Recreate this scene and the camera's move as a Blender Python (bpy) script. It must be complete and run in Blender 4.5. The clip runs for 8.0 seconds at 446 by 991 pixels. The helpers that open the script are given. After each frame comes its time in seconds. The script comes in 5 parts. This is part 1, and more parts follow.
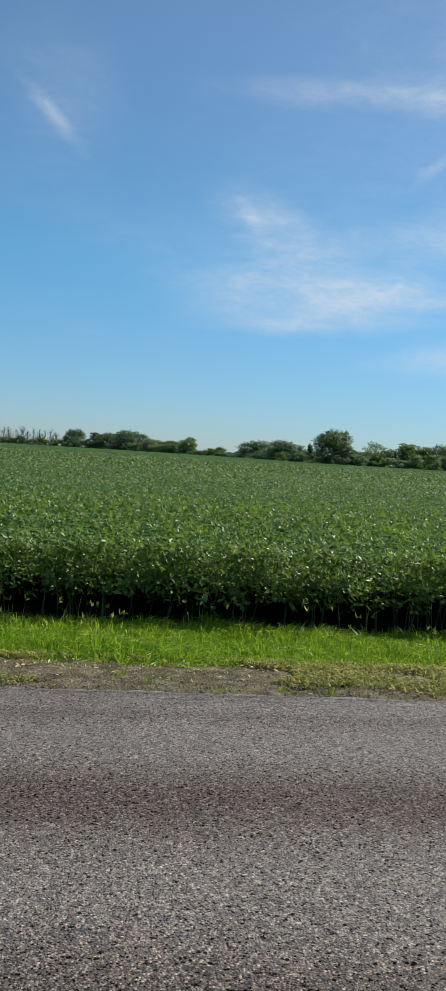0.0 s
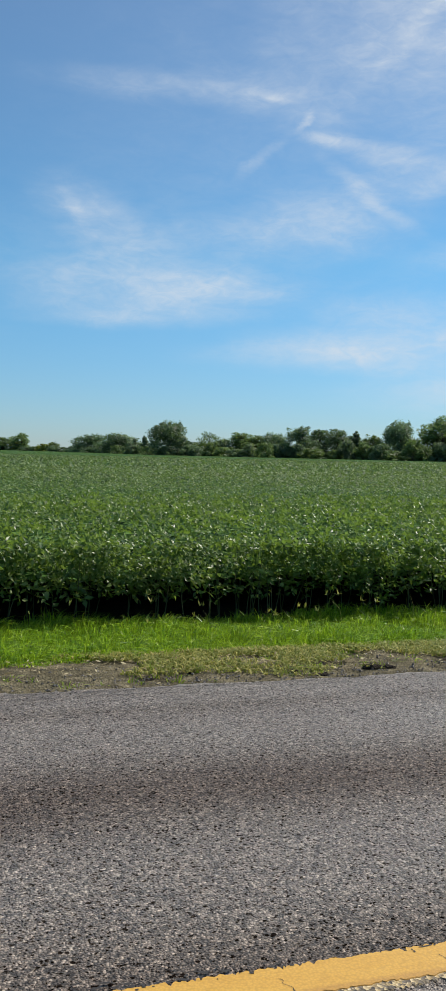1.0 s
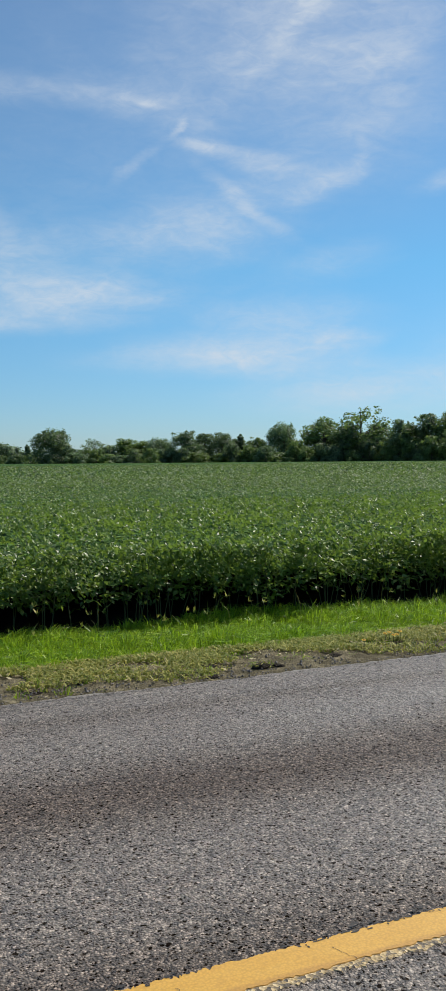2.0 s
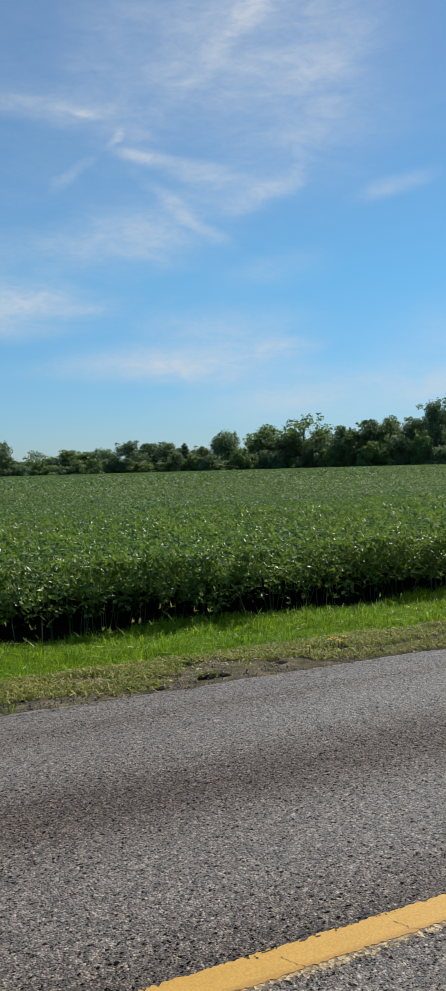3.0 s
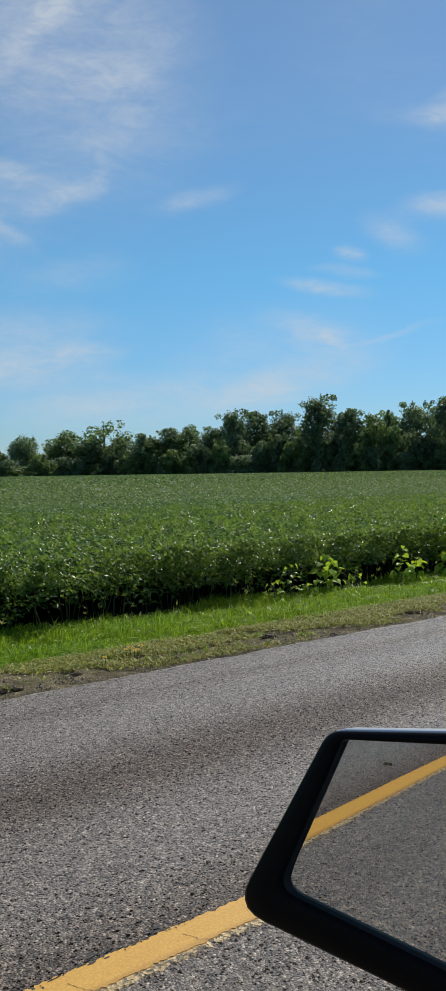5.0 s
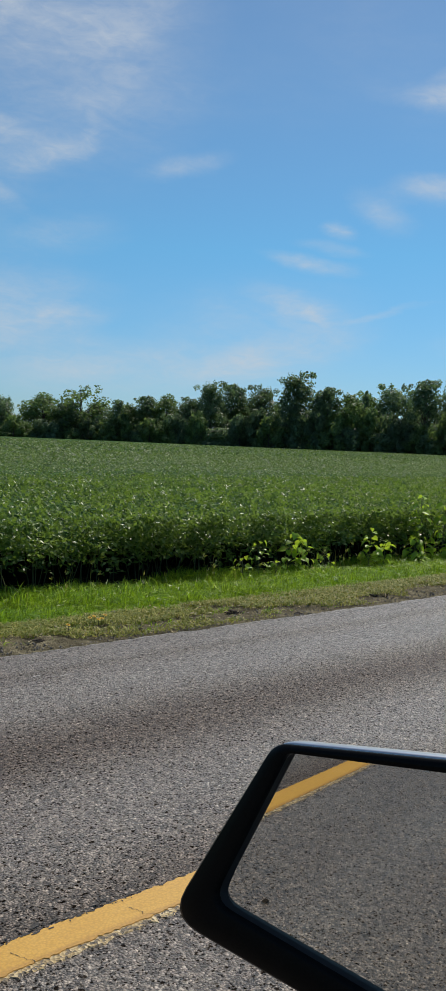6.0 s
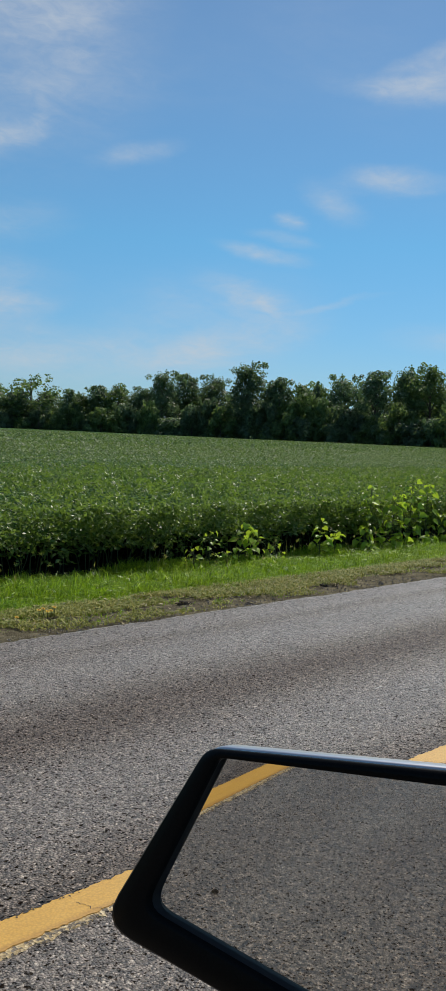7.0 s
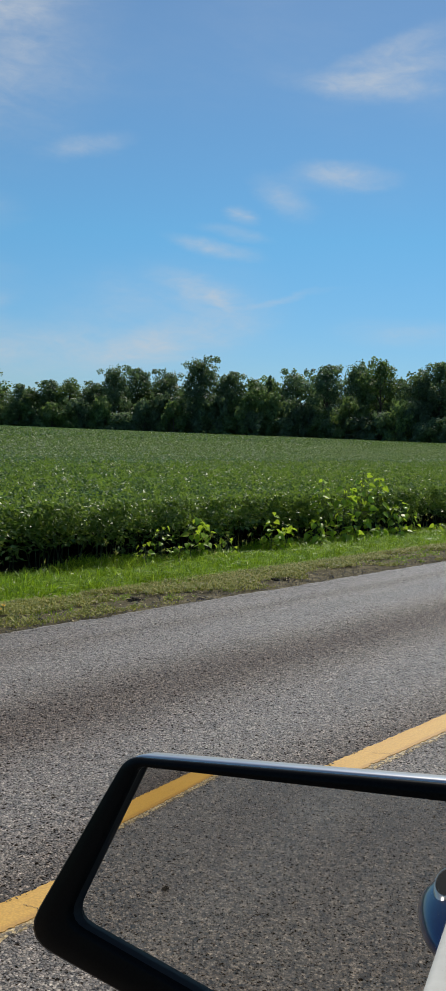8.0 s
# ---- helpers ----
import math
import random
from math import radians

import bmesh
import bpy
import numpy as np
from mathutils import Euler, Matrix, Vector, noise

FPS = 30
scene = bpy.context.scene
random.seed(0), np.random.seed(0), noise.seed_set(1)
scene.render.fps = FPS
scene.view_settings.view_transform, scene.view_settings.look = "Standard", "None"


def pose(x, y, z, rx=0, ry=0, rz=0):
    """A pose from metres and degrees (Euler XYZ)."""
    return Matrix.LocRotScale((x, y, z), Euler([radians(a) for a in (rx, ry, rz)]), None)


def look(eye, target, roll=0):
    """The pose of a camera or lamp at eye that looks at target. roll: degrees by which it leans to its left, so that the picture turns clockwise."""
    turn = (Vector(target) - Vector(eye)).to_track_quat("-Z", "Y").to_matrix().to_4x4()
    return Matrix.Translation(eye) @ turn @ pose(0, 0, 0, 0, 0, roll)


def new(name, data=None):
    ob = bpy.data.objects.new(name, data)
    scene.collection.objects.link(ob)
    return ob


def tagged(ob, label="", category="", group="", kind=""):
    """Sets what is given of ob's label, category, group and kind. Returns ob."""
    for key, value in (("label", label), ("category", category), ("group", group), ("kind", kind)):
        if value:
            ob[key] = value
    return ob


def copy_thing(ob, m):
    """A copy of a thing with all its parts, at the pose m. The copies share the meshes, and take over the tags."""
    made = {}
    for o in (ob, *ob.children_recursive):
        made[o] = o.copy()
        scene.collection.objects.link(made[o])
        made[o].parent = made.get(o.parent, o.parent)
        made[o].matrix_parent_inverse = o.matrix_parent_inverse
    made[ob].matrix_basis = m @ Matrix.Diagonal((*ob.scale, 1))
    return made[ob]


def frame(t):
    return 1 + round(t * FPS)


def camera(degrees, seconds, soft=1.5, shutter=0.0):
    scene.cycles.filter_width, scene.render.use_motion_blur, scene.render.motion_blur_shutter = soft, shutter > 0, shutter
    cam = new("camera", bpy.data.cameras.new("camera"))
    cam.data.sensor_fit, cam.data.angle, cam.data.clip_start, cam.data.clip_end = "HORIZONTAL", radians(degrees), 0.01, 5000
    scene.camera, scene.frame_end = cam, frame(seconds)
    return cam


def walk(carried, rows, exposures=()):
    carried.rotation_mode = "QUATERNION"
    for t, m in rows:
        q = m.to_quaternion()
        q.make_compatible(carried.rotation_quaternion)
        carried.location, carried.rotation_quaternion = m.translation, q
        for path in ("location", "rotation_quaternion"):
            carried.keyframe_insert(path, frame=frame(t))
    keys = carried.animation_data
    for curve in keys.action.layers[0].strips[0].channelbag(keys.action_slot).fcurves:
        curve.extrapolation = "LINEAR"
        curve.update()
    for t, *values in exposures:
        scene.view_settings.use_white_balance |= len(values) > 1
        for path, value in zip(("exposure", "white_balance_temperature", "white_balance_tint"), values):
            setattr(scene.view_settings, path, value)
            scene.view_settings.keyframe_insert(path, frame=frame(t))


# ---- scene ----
# World: x runs along the road, y across it towards the field, z up; road surface at z = 0.
cam = camera(28.27, 8.0, soft=0.6)
walk(cam, [
    (0.0, pose(0.0000, 0.0000, 1.5190, 87.35, -3.35, -5.35)),
    (0.5, pose(-0.0340, 0.0130, 1.5090, 87.29, -1.90, -11.20)),
    (1.0, pose(-0.0160, 0.0100, 1.5070, 87.28, -1.30, -15.99)),
    (1.5, pose(0.0010, 0.0320, 1.4950, 87.45, -0.44, -19.72)),
    (2.0, pose(0.0160, 0.0220, 1.5050, 87.65, 0.49, -23.36)),
    (2.2, pose(0.0210, 0.0230, 1.5070, 87.71, 0.74, -24.27)),
    (3.3, pose(0.0380, 0.0120, 1.5150, 88.39, 1.96, -28.55)),
    (3.5, pose(0.0362, 0.0117, 1.5146, 88.47, 2.16, -30.12)),
    (4.0, pose(0.0552, 0.0180, 1.5103, 88.69, 2.85, -34.87)),
    (4.5, pose(0.0627, 0.0192, 1.5171, 88.87, 3.02, -37.46)),
    (4.7, pose(0.0685, 0.0240, 1.5205, 88.71, 2.40, -38.71)),
    (5.8, pose(0.1069, 0.0512, 1.5440, 86.80, -2.41, -40.86)),
    (6.0, pose(0.1100, 0.0510, 1.5458, 86.56, -2.46, -41.36)),
    (6.5, pose(0.1174, 0.0444, 1.5514, 86.21, -2.21, -43.00)),
    (7.0, pose(0.1281, 0.0487, 1.5545, 86.04, -2.58, -44.45)),
    (7.5, pose(0.1408, 0.0400, 1.5642, 85.97, -2.51, -46.60)),
    (8.0, pose(0.1526, 0.0383, 1.5616, 85.81, -2.33, -47.50)),
], exposures=[(0.0, 0.2), (2.0, 0.14), (3.5, 0.0), (4.5, -0.03), (6.0, -0.1), (8.0, -0.14)])

# ---- light ----
SUN_AZ, SUN_EL = 68.0, 50.0      # degrees right of +y, degrees up

world = bpy.data.worlds.new("sky")
scene.world = world
world.use_nodes = True
wt = world.node_tree
wt.nodes.clear()


def wnode(kind, **props):
    n = wt.nodes.new(kind)
    for k, v in props.items():
        if k == "operation":
            n.operation = v
        elif k == "vector_type":
            n.vector_type = v
    return n


def wmath(op, a, b=None):
    n = wnode("ShaderNodeMath", operation=op)
    for i, v in enumerate((a, b)):
        if v is None:
            continue
        if isinstance(v, (int, float)):
            n.inputs[i].default_value = v
        else:
            wt.links.new(v, n.inputs[i])
    return n.outputs[0]


sky = wnode("ShaderNodeTexSky")
sky.sky_type = "NISHITA"
sky.sun_disc = False
sky.sun_elevation, sky.sun_rotation = radians(SUN_EL), radians(SUN_AZ)
sky.altitude, sky.air_density, sky.dust_density, sky.ozone_density = 200, 1.0, 0.1, 1.0
coord = wnode("ShaderNodeTexCoord")
sep = wnode("ShaderNodeSeparateXYZ")
wt.links.new(coord.outputs["Generated"], sep.inputs[0])
az = wmath("MULTIPLY", wmath("ARCTAN2", sep.outputs[0], sep.outputs[1]), 57.29578)
el = wmath("MULTIPLY", wmath("ARCSINE", sep.outputs[2]), 57.29578)
flat = wnode("ShaderNodeCombineXYZ")
wt.links.new(az, flat.inputs[0])
wt.links.new(el, flat.inputs[1])


def wnoise(scale, stretch, turn, detail, rough, distortion=0.0):
    m = wnode("ShaderNodeMapping")
    m.inputs["Rotation"].default_value = (0, 0, radians(turn))
    m.inputs["Scale"].default_value = (scale / stretch, scale, scale)
    wt.links.new(flat.outputs[0], m.inputs["Vector"])
    n = wnode("ShaderNodeTexNoise")
    n.inputs["Scale"].default_value = 1.0
    n.inputs["Detail"].default_value = detail
    n.inputs["Roughness"].default_value = rough
    n.inputs["Distortion"].default_value = distortion
    wt.links.new(m.outputs[0], n.inputs["Vector"])
    return n


# ragged cloud edges: the sky's angles are shifted by noise before the wisps are laid on
shift = wnoise(0.35, 2.2, 0, 8, 0.66)
centre = wnode("ShaderNodeVectorMath", operation="SUBTRACT")
wt.links.new(shift.outputs["Color"], centre.inputs[0])
centre.inputs[1].default_value = (0.5, 0.5, 0.5)
grow = wnode("ShaderNodeVectorMath", operation="MULTIPLY")
wt.links.new(centre.outputs[0], grow.inputs[0])
grow.inputs[1].default_value = (3.2, 1.3, 0)
warped = wnode("ShaderNodeVectorMath", operation="ADD")
wt.links.new(flat.outputs[0], warped.inputs[0])
wt.links.new(grow.outputs[0], warped.inputs[1])
cover = None


def wisp(a, e, half_length, half_width, turn, strength):
    """A streak of cirrus, in degrees of azimuth and elevation."""
    global cover
    m = wnode("ShaderNodeMapping", vector_type="TEXTURE")
    m.inputs["Location"].default_value = (a, e, 0)
    m.inputs["Rotation"].default_value = (0, 0, radians(turn))
    m.inputs["Scale"].default_value = (half_length * 1.65, half_width * 2.7, 1)
    wt.links.new(warped.outputs[0], m.inputs["Vector"])
    d = wnode("ShaderNodeVectorMath", operation="LENGTH")
    wt.links.new(m.outputs[0], d.inputs[0])
    r = wnode("ShaderNodeMapRange")
    r.interpolation_type = "SMOOTHSTEP"
    for i, v in enumerate((1.0, 0.0, 0.0, strength), 1):
        r.inputs[i].default_value = v
    wt.links.new(d.outputs["Value"], r.inputs[0])
    cover = r.outputs[0] if cover is None else wmath("ADD", cover, r.outputs[0])


wisp(-6.5, 19.6, 2.6, 0.3, -40, 0.26)
wisp(-6.0, 21.0, 3.5, 2.0, -55, 0.12)
wisp(7.8, 14.5, 3.5, 0.9, -22, 0.28)
wisp(6.3, 14.8, 1.2, 0.3, -60, 0.20)
wisp(11.5, 10.2, 7.5, 0.9, 1, 0.46)
wisp(16.6, 10.5, 3.2, 0.4, -5, 0.32)
wisp(10.0, 8.6, 6.5, 0.4, 0, 0.28)
wisp(20.0, 19.0, 15.0, 5.5, 8, 0.11)
wisp(9.5, 12.0, 8.5, 1.8, 0, 0.22)
wisp(11.0, 22.0, 6.0, 0.5, -1, 0.20)
wisp(19.0, 21.5, 5.5, 0.6, -8, 0.22)
wisp(18.6, 21.6, 1.6, 0.14, -10, 0.24)
wisp(20.6, 20.2, 0.8, 0.16, 45, 0.30)
wisp(18.0, 18.2, 1.7, 0.2, 38, 0.20)
wisp(27.2, 24.9, 5.6, 0.4, 41, 0.30)
wisp(27.0, 24.8, 6.0, 1.5, 41, 0.20)
wisp(32.0, 24.8, 6.0, 4.0, 20, 0.42)
wisp(21.5, 24.8, 4.0, 1.8, 30, 0.22)
wisp(33.2, 21.5, 4.2, 0.9, 58, 0.10)
wisp(25.0, 18.3, 4.4, 0.35, -15, 0.34)
wisp(21.9, 19.2, 1.4, 0.25, -10, 0.28)
wisp(30.3, 17.0, 2.3, 0.4, 20, 0.36)
wisp(32.2, 18.3, 1.2, 0.25, 84, 0.12)
wisp(25.0, 15.9, 3.1, 0.3, -36, 0.34)
wisp(27.2, 17.0, 3.4, 1.0, 0, 0.24)
wisp(21.5, 14.3, 4.8, 1.2, 6, 0.42)
wisp(31.0, 12.4, 3.0, 0.6, 6, 0.22)
wisp(24.0, 6.3, 7.8, 0.55, 0, 0.56)
wisp(25.0, 7.5, 6.5, 0.55, 2, 0.38)
wisp(27.5, 9.0, 5.0, 0.65, 1, 0.34)
wisp(31.0, 7.4, 2.2, 0.45, 0, 0.34)
wisp(38.4, 16.9, 2.3, 0.35, 14, 0.30)
wisp(33.0, 4.4, 7.5, 0.9, 3, 0.52)
wisp(55.5, 20.7, 4.2, 0.35, -4, 0.46)
wisp(57.2, 21.6, 3.8, 0.42, 8, 0.34)
wisp(57.4, 22.8, 3.4, 0.32, 16, 0.34)
wisp(59.0, 22.0, 3.0, 0.9, 12, 0.16)
wisp(54.5, 15.8, 2.9, 0.42, -2, 0.62)
wisp(50.8, 14.6, 1.8, 0.5, -25, 0.34)
wisp(48.0, 13.5, 0.9, 0.3, -12, 0.36)
wisp(47.8, 12.4, 1.7, 0.22, -10, 0.28)
wisp(46.5, 11.4, 2.5, 0.28, -9, 0.44)
wisp(45.2, 9.0, 2.7, 0.4, -13, 0.38)
wisp(46.8, 8.2, 0.9, 0.22, -35, 0.30)
wisp(51.0, 8.4, 3.2, 0.12, 11, 0.24)
wisp(43.5, 7.2, 6.0, 1.6, 6, 0.22)
wisp(44.0, 5.6, 5.0, 0.7, 15, 0.46)
wisp(58.7, 6.5, 3.5, 0.5, -3, 0.30)
streaks = wnoise(0.55, 3.0, 16, 5, 0.55, 0.8)
veil = wnoise(0.09, 2.5, -12, 6, 0.6, 0.3)
thin = wnode("ShaderNodeMapRange")
thin.interpolation_type = "SMOOTHSTEP"
for i, v in enumerate((0.45, 0.8, 0.0, 0.11), 1):
    thin.inputs[i].default_value = v
wt.links.new(veil.outputs["Fac"], thin.inputs[0])
fine_streaks = wnoise(1.5, 2.4, 22, 9, 0.62, 1.2)
fibre = wmath("MULTIPLY", wmath("POWER", streaks.outputs["Fac"], 1.2), 1.85)
fibre = wmath("MULTIPLY", fibre, wmath("ADD", wmath("MULTIPLY", fine_streaks.outputs["Fac"], 1.5), 0.25))
fibre = wmath("ADD", fibre, 0.12)
amount = wmath("MULTIPLY", wmath("ADD", cover, thin.outputs[0]), fibre)
amount = wmath("MULTIPLY", wmath("MINIMUM", amount, 0.85), 0.9)
amount = wmath("MULTIPLY", amount, wmath("GREATER_THAN", el, 0.0))
tint = wnode("ShaderNodeValToRGB")
for e, (p, c) in zip((tint.color_ramp.elements[0], tint.color_ramp.elements[1], tint.color_ramp.elements.new(0.3)), ((0.0, (0.41, 0.575, 0.86)), (1.0, (0.34, 0.97, 1.19)), (0.3, (0.45, 0.84, 1.0)))):
    e.position, e.color = p, (*c, 1)
wt.links.new(wmath("DIVIDE", el, 40.0), tint.inputs[0])
clear = wnode("ShaderNodeMix")
clear.data_type, clear.blend_type = "RGBA", "MULTIPLY"
clear.inputs["Factor"].default_value = 1.0
wt.links.new(sky.outputs[0], clear.inputs[6])
wt.links.new(tint.outputs[0], clear.inputs[7])
mix = wnode("ShaderNodeMix")
mix.data_type = "RGBA"
wt.links.new(amount, mix.inputs["Factor"])
wt.links.new(clear.outputs[2], mix.inputs[6])
mix.inputs[7].default_value = (5.75, 6.3, 6.9, 1)
background = wnode("ShaderNodeBackground")
background.inputs["Strength"].default_value = 0.102
wt.links.new(mix.outputs[2], background.inputs[0])
wout = wnode("ShaderNodeOutputWorld")
wt.links.new(background.outputs[0], wout.inputs[0])

sun_data = bpy.data.lights.new("sun", "SUN")
sun_data.energy, sun_data.angle, sun_data.color = 4.6, radians(0.53), (1.0, 0.93, 0.82)
sun = new("sun", sun_data)
sa, se = radians(SUN_AZ), radians(SUN_EL)
SUN_WAY = Vector((math.sin(sa) * math.cos(se), math.cos(sa) * math.cos(se), math.sin(se)))
sun.matrix_world = look(SUN_WAY * 50, (0, 0, 0))


# ---- materials ----
def material(name):
    m = bpy.data.materials.new(name)
    m.use_nodes = True
    return m, m.node_tree, m.node_tree.nodes["Principled BSDF"]


def nz(t, scale, detail=4.0, rough=0.55, stretch=(1, 1, 1), coords="Object", distortion=0.0):
    c = t.nodes.new("ShaderNodeTexCoord")
    m = t.nodes.new("ShaderNodeMapping")
    m.inputs["Scale"].default_value = stretch
    t.links.new(c.outputs[coords], m.inputs["Vector"])
    n = t.nodes.new("ShaderNodeTexNoise")
    n.inputs["Scale"].default_value, n.inputs["Detail"].default_value = scale, detail
    n.inputs["Roughness"].default_value, n.inputs["Distortion"].default_value = rough, distortion
    t.links.new(m.outputs[0], n.inputs["Vector"])
    return n.outputs["Fac"]


def cells(t, scale, stretch=(1, 1, 1), feature="F1"):
    c = t.nodes.new("ShaderNodeTexCoord")
    m = t.nodes.new("ShaderNodeMapping")
    m.inputs["Scale"].default_value = stretch
    t.links.new(c.outputs["Object"], m.inputs["Vector"])
    v = t.nodes.new("ShaderNodeTexVoronoi")
    v.feature = feature
    v.inputs["Scale"].default_value = scale
    t.links.new(m.outputs[0], v.inputs["Vector"])
    return v


def ramp(t, fac, stops):
    r = t.nodes.new("ShaderNodeValToRGB")
    while len(r.color_ramp.elements) < len(stops):
        r.color_ramp.elements.new(0.5)
    for e, (p, c) in zip(r.color_ramp.elements, stops):
        e.position = p
        e.color = (*c, 1) if isinstance(c, tuple) else (c, c, c, 1)
    t.links.new(fac, r.inputs[0])
    return r.outputs[0]


def blend(t, kind, fac, a, b):
    m = t.nodes.new("ShaderNodeMix")
    m.data_type, m.blend_type = "RGBA", kind
    for sock, v in ((m.inputs["Factor"], fac), (m.inputs[6], a), (m.inputs[7], b)):
        if isinstance(v, (int, float)):
            sock.default_value = v
        elif isinstance(v, tuple):
            sock.default_value = (*v, 1)
        else:
            t.links.new(v, sock)
    return m.outputs[2]


def bump(t, bsdf, height, strength, distance):
    b = t.nodes.new("ShaderNodeBump")
    b.inputs["Strength"].default_value, b.inputs["Distance"].default_value = strength, distance
    t.links.new(height, b.inputs["Height"])
    t.links.new(b.outputs[0], bsdf.inputs["Normal"])


def leaf_material(name, dark, mid, light, gloss=0.35, through_light=0.3, glow=(0.2, 0.4, 0.03), shine=0.3):
    """Foliage: each leaf its own tone, shiny on top, and lit through from behind."""
    m, t, b = material(name)
    g = t.nodes.new("ShaderNodeNewGeometry")
    o = t.nodes.new("ShaderNodeObjectInfo")
    col = ramp(t, g.outputs["Random Per Island"], [(0.0, dark), (0.55, mid), (1.0, light)])
    hue = t.nodes.new("ShaderNodeHueSaturation")
    mr = t.nodes.new("ShaderNodeMapRange")
    mr.inputs[3].default_value, mr.inputs[4].default_value = 0.65, 1.35
    t.links.new(o.outputs["Random"], mr.inputs[0])
    t.links.new(mr.outputs[0], hue.inputs["Value"])
    patch = nz(t, 0.35, 3.0)
    mr2 = t.nodes.new("ShaderNodeMapRange")
    mr2.inputs[1].default_value, mr2.inputs[2].default_value = 0.3, 0.7
    mr2.inputs[3].default_value, mr2.inputs[4].default_value = 0.485, 0.515
    t.links.new(patch, mr2.inputs[0])
    t.links.new(mr2.outputs[0], hue.inputs["Hue"])
    t.links.new(col, hue.inputs["Color"])
    t.links.new(hue.outputs[0], b.inputs["Base Color"])
    b.inputs["Roughness"].default_value = gloss
    b.inputs["Specular IOR Level"].default_value = shine
    tr = t.nodes.new("ShaderNodeBsdfTranslucent")
    t.links.new(blend(t, "MIX", 0.6, hue.outputs[0], glow), tr.inputs[0])
    mx = t.nodes.new("ShaderNodeMixShader")
    mx.inputs[0].default_value = through_light
    t.links.new(b.outputs[0], mx.inputs[1])
    t.links.new(tr.outputs[0], mx.inputs[2])
    t.links.new(mx.outputs[0], t.nodes["Material Output"].inputs[0])
    return m


def plain(name, colour, rough=0.5, metal=0.0, coat=0.0):
    m, t, b = material(name)
    n = nz(t, 40.0, 4.0)
    t.links.new(blend(t, "MULTIPLY", 0.25, colour, ramp(t, n, [(0.3, 0.6), (0.7, 1.0)])), b.inputs["Base Color"])
    b.inputs["Roughness"].default_value, b.inputs["Metallic"].default_value = rough, metal
    b.inputs["Coat Weight"].default_value = coat
    return m


